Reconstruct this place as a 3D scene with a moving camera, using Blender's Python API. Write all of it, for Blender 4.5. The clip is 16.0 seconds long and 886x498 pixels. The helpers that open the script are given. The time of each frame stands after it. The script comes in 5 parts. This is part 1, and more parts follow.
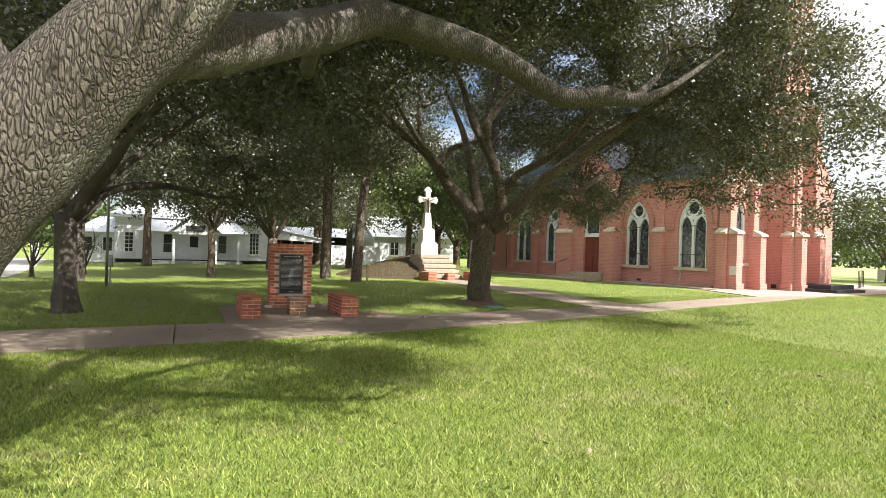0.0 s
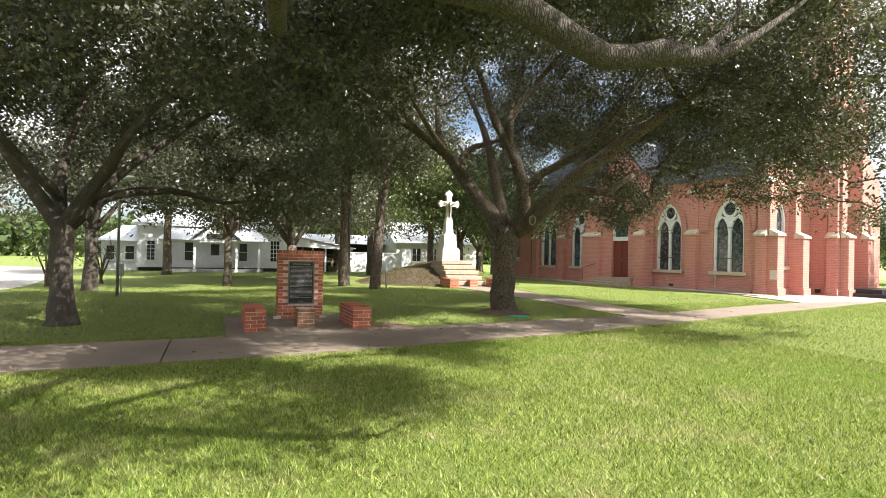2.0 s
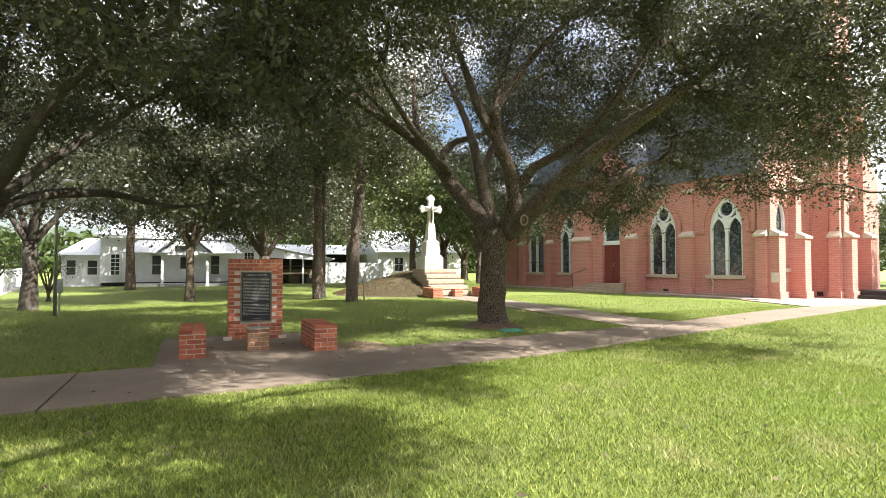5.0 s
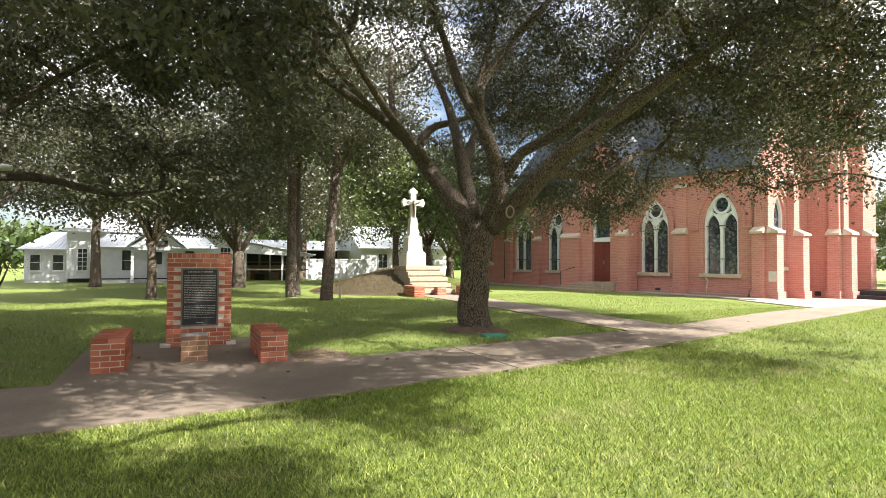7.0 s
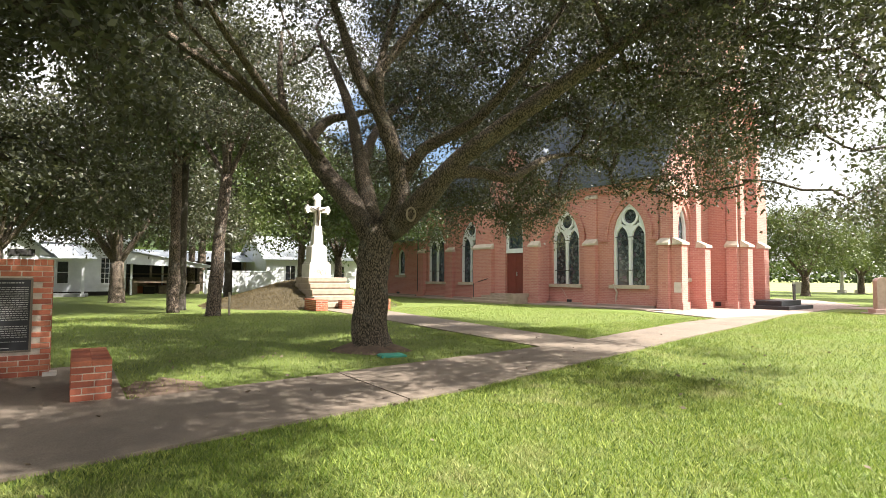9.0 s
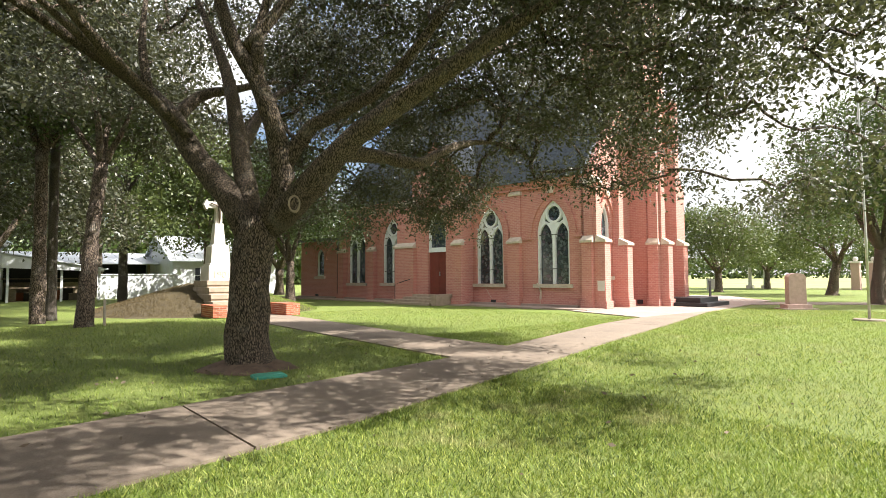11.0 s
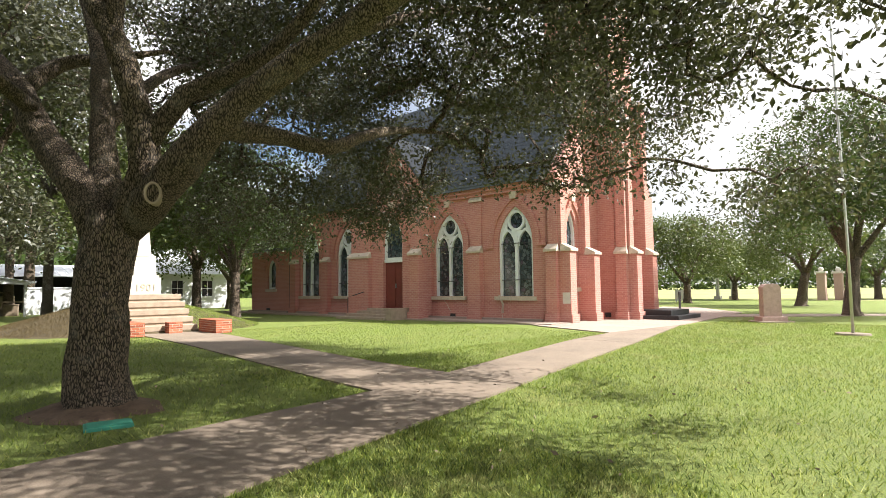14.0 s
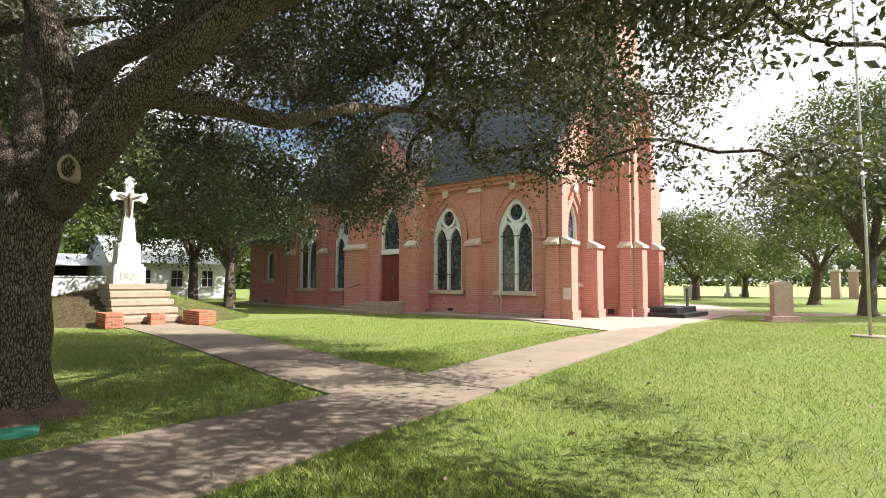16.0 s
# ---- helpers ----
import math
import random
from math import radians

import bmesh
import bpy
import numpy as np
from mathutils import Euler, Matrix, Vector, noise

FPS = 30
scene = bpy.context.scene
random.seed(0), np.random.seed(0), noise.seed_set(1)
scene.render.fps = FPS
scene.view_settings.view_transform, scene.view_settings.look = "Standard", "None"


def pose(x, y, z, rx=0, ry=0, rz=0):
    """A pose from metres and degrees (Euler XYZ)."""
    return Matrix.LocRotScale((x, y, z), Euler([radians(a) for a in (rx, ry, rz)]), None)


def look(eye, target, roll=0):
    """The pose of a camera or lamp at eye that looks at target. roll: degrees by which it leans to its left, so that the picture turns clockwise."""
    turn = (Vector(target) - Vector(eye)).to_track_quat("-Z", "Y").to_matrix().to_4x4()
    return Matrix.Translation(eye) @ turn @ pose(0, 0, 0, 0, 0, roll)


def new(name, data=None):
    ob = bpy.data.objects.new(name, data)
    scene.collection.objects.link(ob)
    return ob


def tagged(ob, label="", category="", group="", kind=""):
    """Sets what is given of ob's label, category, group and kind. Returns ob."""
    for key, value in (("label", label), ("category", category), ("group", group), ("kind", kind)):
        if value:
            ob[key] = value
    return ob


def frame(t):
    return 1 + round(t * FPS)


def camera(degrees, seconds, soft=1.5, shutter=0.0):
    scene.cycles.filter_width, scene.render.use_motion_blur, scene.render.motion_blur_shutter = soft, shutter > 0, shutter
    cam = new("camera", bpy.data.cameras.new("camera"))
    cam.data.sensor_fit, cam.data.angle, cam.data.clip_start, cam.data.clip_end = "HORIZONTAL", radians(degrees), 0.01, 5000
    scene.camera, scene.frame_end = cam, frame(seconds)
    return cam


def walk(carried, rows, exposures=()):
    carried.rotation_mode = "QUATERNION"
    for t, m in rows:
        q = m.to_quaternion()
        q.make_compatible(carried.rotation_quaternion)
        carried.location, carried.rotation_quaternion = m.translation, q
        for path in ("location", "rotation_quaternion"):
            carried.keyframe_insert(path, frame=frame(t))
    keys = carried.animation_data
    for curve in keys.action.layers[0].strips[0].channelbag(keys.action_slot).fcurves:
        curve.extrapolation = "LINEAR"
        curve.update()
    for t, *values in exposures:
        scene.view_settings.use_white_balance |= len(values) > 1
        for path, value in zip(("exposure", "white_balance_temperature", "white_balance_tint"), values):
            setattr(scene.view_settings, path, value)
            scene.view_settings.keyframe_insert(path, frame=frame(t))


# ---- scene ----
cam = camera(77.0, 16.0, soft=0.7)
# seconds, x, y, z, yaw, pitch, roll
PATH = [
    (0, -0.090, -0.091, 1.430, -24.85, 0.20, 1.70),
    (0.5, 0.003, 0.122, 1.446, -24.08, 0.27, 1.28),
    (1, 0.081, 0.345, 1.455, -23.64, 0.48, 1.04),
    (1.5, 0.225, 0.559, 1.471, -23.38, 0.40, 1.11),
    (2, 0.381, 0.725, 1.427, -22.40, 0.75, 1.20),
    (2.5, 0.455, 0.954, 1.445, -22.23, 1.17, 1.21),
    (3, 0.596, 1.143, 1.432, -22.57, 1.17, 0.65),
    (3.5, 0.770, 1.310, 1.388, -22.35, 1.97, 0.32),
    (4, 0.864, 1.651, 1.366, -22.82, 2.15, 0.25),
    (6.5, 1.672, 3.066, 1.366, -25.08, 1.08, 0.18),
    (7, 1.865, 3.368, 1.362, -25.25, 1.44, 0.38),
    (7.5, 2.057, 3.604, 1.368, -26.40, 1.71, 0.24),
    (8, 2.284, 3.804, 1.355, -27.87, 2.42, 0.63),
    (8.5, 2.496, 4.051, 1.299, -30.87, 2.81, 0.47),
    (9, 2.820, 4.370, 1.307, -33.72, 2.80, 0.35),
    (11.5, 4.379, 5.446, 1.323, -42.38, 3.04, 0.19),
    (12, 4.681, 5.680, 1.313, -44.07, 3.26, 0.79),
    (12.5, 4.909, 5.801, 1.302, -45.19, 3.20, 0.17),
    (13, 5.234, 5.912, 1.315, -44.45, 3.64, -0.50),
    (13.5, 5.484, 6.035, 1.309, -43.88, 3.87, -0.75),
    (14, 5.736, 6.128, 1.320, -43.75, 4.03, -0.61),
    (14.5, 5.978, 6.087, 1.311, -42.81, 4.50, -0.28),
    (15, 6.185, 6.133, 1.316, -42.48, 4.43, 0.24),
    (15.5, 6.396, 6.259, 1.327, -42.50, 4.17, 0.43),
    (16, 6.634, 6.375, 1.314, -42.78, 3.37, 0.14),
]
walk(cam, [(t, pose(x, y, z, 90 + pitch, 0, yaw) @ pose(0, 0, 0, 0, 0, roll)) for t, x, y, z, yaw, pitch, roll in PATH],
     exposures=[(0.0, 1.55), (4.0, 1.78), (9.0, 1.75), (12.0, 1.52), (16.0, 1.41)])

# ---- light ----
SUN_DIR = Vector((0.62, -0.68, 1.0)).normalized()
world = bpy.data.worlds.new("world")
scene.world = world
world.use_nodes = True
wn, wl = world.node_tree.nodes, world.node_tree.links
sky = wn.new("ShaderNodeTexSky")
sky.sky_type = "NISHITA"
sky.sun_disc = False
sky.sun_elevation = math.asin(SUN_DIR.z)
sky.sun_rotation = math.atan2(SUN_DIR.x, SUN_DIR.y)
sky.air_density, sky.dust_density, sky.ozone_density = 1.0, 2.0, 1.4
clouds = wn.new("ShaderNodeTexNoise")
clouds.inputs["Scale"].default_value = 2.2
clouds.inputs["Detail"].default_value = 6.0
wcoord = wn.new("ShaderNodeTexCoord")
wmap = wn.new("ShaderNodeMapping")
wmap.inputs["Scale"].default_value = (1.0, 1.0, 2.6)
wl.new(wcoord.outputs["Generated"], wmap.inputs["Vector"])
wl.new(wmap.outputs["Vector"], clouds.inputs["Vector"])
wramp = wn.new("ShaderNodeValToRGB")
wramp.color_ramp.elements[0].position, wramp.color_ramp.elements[1].position = 0.43, 0.56
wl.new(clouds.outputs["Fac"], wramp.inputs["Fac"])
wmix = wn.new("ShaderNodeMix")
wmix.data_type = "RGBA"
veil = wn.new("ShaderNodeVectorMath")
veil.operation = "DOT_PRODUCT"
wl.new(wcoord.outputs["Generated"], veil.inputs[0])
veil.inputs[1].default_value = SUN_DIR
veil_range = wn.new("ShaderNodeMapRange")
veil_range.inputs["From Min"].default_value, veil_range.inputs["From Max"].default_value = 0.05, 0.42
wl.new(veil.outputs["Value"], veil_range.inputs["Value"])
cover = wn.new("ShaderNodeMath")
cover.operation = "MAXIMUM"
wl.new(wramp.outputs["Color"], cover.inputs[0])
wl.new(veil_range.outputs["Result"], cover.inputs[1])
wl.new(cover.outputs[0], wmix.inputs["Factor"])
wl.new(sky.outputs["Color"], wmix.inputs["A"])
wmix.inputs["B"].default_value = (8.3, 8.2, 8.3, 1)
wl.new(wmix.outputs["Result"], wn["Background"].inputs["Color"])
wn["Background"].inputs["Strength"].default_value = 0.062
sun = new("sun", bpy.data.lights.new("sun", "SUN"))
sun.data.energy, sun.data.angle, sun.data.color = 4.8, radians(0.6), (1.0, 0.95, 0.88)
sun.matrix_world = look(SUN_DIR * 60, (0, 0, 0))

# ---- materials ----
RNG = random.Random(7)


def material(name):
    m = bpy.data.materials.new(name)
    m.use_nodes = True
    return m, m.node_tree.nodes, m.node_tree.links, m.node_tree.nodes["Principled BSDF"]


def ramp(nodes, links, fac, stops):
    r = nodes.new("ShaderNodeValToRGB")
    e = r.color_ramp.elements
    e[0].position, e[0].color = stops[0][0], (*stops[0][1], 1)
    e[1].position, e[1].color = stops[-1][0], (*stops[-1][1], 1)
    for p, c in stops[1:-1]:
        k = e.new(p)
        k.color = (*c, 1)
    links.new(fac, r.inputs["Fac"])
    return r.outputs["Color"]


def coords(nodes, links, scale=(1, 1, 1), kind="Object", turn=(0, 0, 0)):
    c, m = nodes.new("ShaderNodeTexCoord"), nodes.new("ShaderNodeMapping")
    m.inputs["Scale"].default_value = scale
    m.inputs["Rotation"].default_value = turn
    links.new(c.outputs[kind], m.inputs["Vector"])
    return m.outputs["Vector"]


def noise_tex(nodes, links, vec, scale, detail=5.0, rough=0.55):
    n = nodes.new("ShaderNodeTexNoise")
    n.inputs["Scale"].default_value, n.inputs["Detail"].default_value, n.inputs["Roughness"].default_value = scale, detail, rough
    links.new(vec, n.inputs["Vector"])
    return n.outputs["Fac"]


def mixed(nodes, links, fac, a, b, blend="MIX"):
    m = nodes.new("ShaderNodeMix")
    m.data_type, m.blend_type = "RGBA", blend
    for sock, val in (("Factor", fac), ("A", a), ("B", b)):
        if isinstance(val, (int, float)):
            m.inputs[sock].default_value = val
        elif isinstance(val, tuple):
            m.inputs[sock].default_value = (*val, 1)
        else:
            links.new(val, m.inputs[sock])
    return m.outputs["Result"]


def bumped(nodes, links, bsdf, height, strength=0.4, dist=0.01):
    b = nodes.new("ShaderNodeBump")
    b.inputs["Strength"].default_value, b.inputs["Distance"].default_value = strength, dist
    links.new(height, b.inputs["Height"])
    links.new(b.outputs["Normal"], bsdf.inputs["Normal"])


def plain(name, col, rough=0.7, metal=0.0, vary=0.12, scale=6.0, bump=0.15, fine=60.0):
    """Colour with large stains and a fine grain."""
    m, n, l, b = material(name)
    v = coords(n, l)
    big, small = noise_tex(n, l, v, scale), noise_tex(n, l, v, fine, 3.0)
    dark = tuple(c * (1 - 1.6 * vary) for c in col)
    lite = tuple(min(1, c * (1 + vary)) for c in col)
    c = ramp(n, l, big, [(0.3, dark), (0.7, lite)])
    c = mixed(n, l, 0.25, c, ramp(n, l, small, [(0.3, dark), (0.7, lite)]))
    l.new(c, b.inputs["Base Color"])
    b.inputs["Roughness"].default_value, b.inputs["Metallic"].default_value = rough, metal
    bumped(n, l, b, small, bump, 0.01)
    return m


def grass_ground():
    m, n, l, b = material("lawn")
    v = coords(n, l)
    big, mid, fine = noise_tex(n, l, v, 0.35, 4), noise_tex(n, l, v, 2.5, 5), noise_tex(n, l, v, 45.0, 4, 0.7)
    c = ramp(n, l, fine, [(0.30, (0.045, 0.060, 0.016)), (0.5, (0.135, 0.182, 0.032)), (0.72, (0.265, 0.29, 0.075))])
    c = mixed(n, l, ramp(n, l, mid, [(0.52, (0, 0, 0)), (0.75, (0.55, 0.55, 0.55))]), c, (0.25, 0.265, 0.065))
    c = mixed(n, l, ramp(n, l, big, [(0.45, (0, 0, 0)), (0.7, (0.4, 0.4, 0.4))]), c, (0.145, 0.21, 0.026))
    l.new(c, b.inputs["Base Color"])
    b.inputs["Roughness"].default_value = 0.85
    bumped(n, l, b, fine, 0.9, 0.03)
    return m


def leafy(name, dark, mid, lite, gloss=0.45):
    m, n, l, b = material(name)
    g = n.new("ShaderNodeNewGeometry")
    v = coords(n, l)
    c = ramp(n, l, g.outputs["Random Per Island"], [(0.0, dark), (0.55, mid), (1.0, lite)])
    c = mixed(n, l, noise_tex(n, l, v, 0.8, 3), c, mid)
    l.new(c, b.inputs["Base Color"])
    b.inputs["Roughness"].default_value = gloss
    t = n.new("ShaderNodeBsdfTranslucent")
    l.new(mixed(n, l, 0.5, c, (lite[0] * 1.5, lite[1] * 1.6, lite[2])), t.inputs["Color"])
    s = n.new("ShaderNodeMixShader")
    s.inputs["Fac"].default_value = 0.22
    l.new(b.outputs[0], s.inputs[1])
    l.new(t.outputs[0], s.inputs[2])
    l.new(s.outputs[0], n["Material Output"].inputs["Surface"])
    return m


def barky(name, dark, lite, scale=9.0, lichen=0.35):
    m, n, l, b = material(name)
    v = coords(n, l, (1, 1, 0.32))
    warp = n.new("ShaderNodeTexNoise")
    warp.inputs["Scale"].default_value, warp.inputs["Detail"].default_value = scale * 1.6, 4.0
    l.new(v, warp.inputs["Vector"])
    shift = n.new("ShaderNodeVectorMath")
    shift.operation = "MULTIPLY_ADD"
    l.new(warp.outputs["Color"], shift.inputs[0])
    shift.inputs[1].default_value = (0.4 / scale,) * 3
    l.new(v, shift.inputs[2])
    v = shift.outputs[0]
    vo = n.new("ShaderNodeTexVoronoi")
    vo.feature = "DISTANCE_TO_EDGE"
    vo.inputs["Scale"].default_value = scale * 5.0
    l.new(v, vo.inputs["Vector"])
    ns = noise_tex(n, l, v, scale * 4, 6, 0.7)
    crack = ramp(n, l, vo.outputs["Distance"], [(0.02, (0, 0, 0)), (0.24, (1, 1, 1))])
    h = mixed(n, l, 0.4, crack, ramp(n, l, ns, [(0.3, (0, 0, 0)), (0.7, (1, 1, 1))]))
    c = ramp(n, l, h, [(0.25, dark), (0.75, lite)])
    patch = ramp(n, l, noise_tex(n, l, coords(n, l), 3.2, 5), [(0.55, (0, 0, 0)), (0.72, (lichen, lichen, lichen))])
    c = mixed(n, l, patch, c, (0.46, 0.45, 0.40))
    l.new(c, b.inputs["Base Color"])
    b.inputs["Roughness"].default_value = 0.92
    bumped(n, l, b, h, 0.8, 0.26 / scale)
    return m


def brick_wall():
    """Painted old brickwork of the church: courses along the wall, worn and stained."""
    m, n, l, b = material("church_brick")
    geo = n.new("ShaderNodeTexCoord")
    sep = n.new("ShaderNodeSeparateXYZ")
    l.new(geo.outputs["Object"], sep.inputs[0])
    add = n.new("ShaderNodeMath")
    l.new(sep.outputs["X"], add.inputs[0])
    l.new(sep.outputs["Y"], add.inputs[1])
    comb = n.new("ShaderNodeCombineXYZ")
    l.new(add.outputs[0], comb.inputs["X"])
    l.new(sep.outputs["Z"], comb.inputs["Y"])
    br = n.new("ShaderNodeTexBrick")
    for k, val in (("Scale", 1.0), ("Mortar Size", 0.009), ("Mortar Smooth", 0.3), ("Brick Width", 0.215), ("Row Height", 0.075), ("Bias", 0.0)):
        br.inputs[k].default_value = val
    br.inputs["Color1"].default_value = (0.50, 0.222, 0.182, 1)
    br.inputs["Color2"].default_value = (0.42, 0.172, 0.142, 1)
    br.inputs["Mortar"].default_value = (0.53, 0.31, 0.27, 1)
    l.new(comb.outputs[0], br.inputs["Vector"])
    v = coords(n, l)
    stain = noise_tex(n, l, v, 0.7, 6, 0.6)
    c = mixed(n, l, ramp(n, l, stain, [(0.5, (0, 0, 0)), (0.75, (0.5, 0.5, 0.5))]), br.outputs["Color"], (0.55, 0.25, 0.18))
    c = mixed(n, l, ramp(n, l, noise_tex(n, l, v, 9.0, 5), [(0.55, (0, 0, 0)), (0.8, (0.35, 0.35, 0.35))]), c, (0.25, 0.085, 0.06))
    l.new(c, b.inputs["Base Color"])
    b.inputs["Roughness"].default_value = 0.85
    bumped(n, l, b, br.outputs["Fac"], -0.35, 0.006)
    return m


def single_brick(name, a, c2, c3):
    m, n, l, b = material(name)
    o = n.new("ShaderNodeObjectInfo")
    v = coords(n, l)
    c = ramp(n, l, o.outputs["Random"], [(0.0, a), (0.5, c2), (1.0, c3)])
    sp = noise_tex(n, l, v, 30, 5, 0.7)
    c = mixed(n, l, ramp(n, l, sp, [(0.45, (0, 0, 0)), (0.75, (0.5, 0.5, 0.5))]), c, (0.16, 0.07, 0.045))
    l.new(c, b.inputs["Base Color"])
    b.inputs["Roughness"].default_value = 0.88
    bumped(n, l, b, sp, 0.5, 0.006)
    return m


def stained_glass():
    m, n, l, b = material("stained_glass")
    v = coords(n, l)
    vo, ve = n.new("ShaderNodeTexVoronoi"), n.new("ShaderNodeTexVoronoi")
    ve.feature = "DISTANCE_TO_EDGE"
    for q in (vo, ve):
        q.inputs["Scale"].default_value = 7.5
        l.new(v, q.inputs["Vector"])
    sep = n.new("ShaderNodeSeparateColor")
    l.new(vo.outputs["Color"], sep.inputs[0])
    c = ramp(n, l, sep.outputs[0], [(0.0, (0.018, 0.026, 0.034)), (0.35, (0.035, 0.055, 0.065)), (0.6, (0.06, 0.085, 0.09)), (0.85, (0.12, 0.14, 0.15)), (1.0, (0.07, 0.05, 0.08))])
    c = mixed(n, l, ramp(n, l, ve.outputs["Distance"], [(0.03, (1, 1, 1)), (0.06, (0, 0, 0))]), c, (0.012, 0.012, 0.012))
    l.new(c, b.inputs["Base Color"])
    b.inputs["Roughness"].default_value = 0.12
    b.inputs["Specular IOR Level"].default_value = 0.7
    bumped(n, l, b, sep.outputs[1], 0.15, 0.01)
    return m


def concrete(name, base, lite):
    m, n, l, b = material(name)
    v = coords(n, l)
    big, fine, mid = noise_tex(n, l, v, 0.9, 6, 0.62), noise_tex(n, l, v, 120, 3), noise_tex(n, l, v, 6, 6, 0.7)
    c = ramp(n, l, big, [(0.3, base), (0.7, lite)])
    c = mixed(n, l, ramp(n, l, mid, [(0.5, (0, 0, 0)), (0.75, (0.45, 0.45, 0.45))]), c, tuple(x * 0.6 for x in base))
    c = mixed(n, l, 0.18, c, ramp(n, l, fine, [(0.3, (0.12, 0.1, 0.08)), (0.7, (0.7, 0.65, 0.6))]))
    l.new(c, b.inputs["Base Color"])
    b.inputs["Roughness"].default_value = 0.82
    bumped(n, l, b, fine, 0.25, 0.004)
    return m


def blades():
    m, n, l, b = material("grass_blade")
    g = n.new("ShaderNodeNewGeometry")
    v = coords(n, l)
    green = ramp(n, l, g.outputs["Random Per Island"], [(0.0, (0.042, 0.075, 0.018)), (0.5, (0.195, 0.272, 0.040)), (1.0, (0.45, 0.48, 0.12))])
    straw = ramp(n, l, g.outputs["Random Per Island"], [(0.0, (0.17, 0.17, 0.05)), (0.6, (0.42, 0.38, 0.18)), (1.0, (0.62, 0.55, 0.34))])
    patch = ramp(n, l, noise_tex(n, l, v, 1.3, 5, 0.65), [(0.52, (0, 0, 0)), (0.70, (0.75, 0.75, 0.75))])
    c = mixed(n, l, patch, green, straw)
    lush = ramp(n, l, noise_tex(n, l, v, 0.28, 3), [(0.45, (0, 0, 0)), (0.65, (0.45, 0.45, 0.45))])
    c = mixed(n, l, lush, c, (0.195, 0.305, 0.032))
    l.new(c, b.inputs["Base Color"])
    b.inputs["Roughness"].default_value = 0.6
    t = n.new("ShaderNodeBsdfTranslucent")
    l.new(c, t.inputs["Color"])
    s = n.new("ShaderNodeMixShader")
    s.inputs["Fac"].default_value = 0.35
    l.new(b.outputs[0], s.inputs[1])
    l.new(t.outputs[0], s.inputs[2])
    l.new(s.outputs[0], n["Material Output"].inputs["Surface"])
    return m


M_LAWN = grass_ground()
M_BLADE = blades()
M_THATCH = plain("dry_thatch", (0.085, 0.066, 0.035), 0.95, vary=0.35, scale=2.5, bump=0.9, fine=30)
M_DRY = leafy("dry_grass", (0.06, 0.044, 0.022), (0.12, 0.088, 0.042), (0.21, 0.16, 0.075), 0.8)
M_OAK = leafy("oak_leaf", (0.011, 0.015, 0.008), (0.040, 0.046, 0.024), (0.165, 0.16, 0.095), 0.42)
M_FAR = leafy("far_leaf", (0.025, 0.045, 0.012), (0.055, 0.090, 0.022), (0.12, 0.155, 0.042))
# lighter leaf; behind the cross its colour stands in for sunlight on the crowns
M_PALE_SUN = leafy("pale_sunlit_leaf", (0.035, 0.058, 0.014), (0.08, 0.11, 0.03), (0.16, 0.18, 0.06))
M_BARK = barky("oak_bark", (0.020, 0.015, 0.011), (0.235, 0.178, 0.13), 9.0, 0.15)
M_BARK2 = barky("lichen_bark", (0.042, 0.034, 0.027), (0.115, 0.094, 0.074), 12.0, 0.25)
M_BARK3 = barky("pine_bark", (0.03, 0.02, 0.015), (0.22, 0.165, 0.125), 6.0, 0.25)
M_BRICKS = brick_wall()
M_BRICK = single_brick("red_brick", (0.25, 0.068, 0.04), (0.40, 0.115, 0.06), (0.50, 0.18, 0.10))
M_DULL = single_brick("dull_brick", (0.20, 0.10, 0.055), (0.27, 0.14, 0.075), (0.33, 0.19, 0.10))
M_MORTAR = plain("mortar", (0.52, 0.44, 0.36), 0.95, vary=0.15, scale=14)
M_WALK = concrete("walk_concrete", (0.118, 0.083, 0.053), (0.215, 0.160, 0.110))
M_PLAZA = concrete("plaza_concrete", (0.27, 0.195, 0.16), (0.36, 0.275, 0.23))
M_STONE = plain("white_stone", (0.60, 0.565, 0.505), 0.75, vary=0.10, scale=4)
M_STEPST = plain("step_stone", (0.37, 0.295, 0.225), 0.85, vary=0.16, scale=5)
M_CAP = plain("cap_stone", (0.52, 0.45, 0.36), 0.85, vary=0.16, scale=7)
M_WHITE = plain("white_paint", (0.70, 0.71, 0.74), 0.55, vary=0.08, scale=3)
M_FRAME = plain("frame_paint", (0.70, 0.74, 0.75), 0.5, vary=0.06, scale=4)
M_GLASS = stained_glass()
M_PANE = plain("dark_pane", (0.03, 0.035, 0.04), 0.08, vary=0.3, bump=0.02)
M_DOOR = plain("door_paint", (0.17, 0.035, 0.025), 0.5, vary=0.12, scale=5)
M_SLATE = plain("slate", (0.10, 0.115, 0.14), 0.55, vary=0.25, scale=9)
M_METAL = plain("metal_roof", (0.62, 0.65, 0.69), 0.38, 0.5, vary=0.08, scale=1.5, bump=0.05)
M_PLAQUE = plain("plaque", (0.012, 0.012, 0.014), 0.6, 0.0, vary=0.2, bump=0.1)
M_LETTER = plain("raised_letter", (0.30, 0.29, 0.27), 0.5, 0.4, vary=0.2)
M_BLACK = plain("black_paint", (0.022, 0.022, 0.025), 0.55, vary=0.2)
M_GREY = plain("grey_metal", (0.30, 0.31, 0.31), 0.45, 0.6, vary=0.15)
M_GALV = plain("galvanised", (0.52, 0.52, 0.50), 0.45, 0.7, vary=0.15)
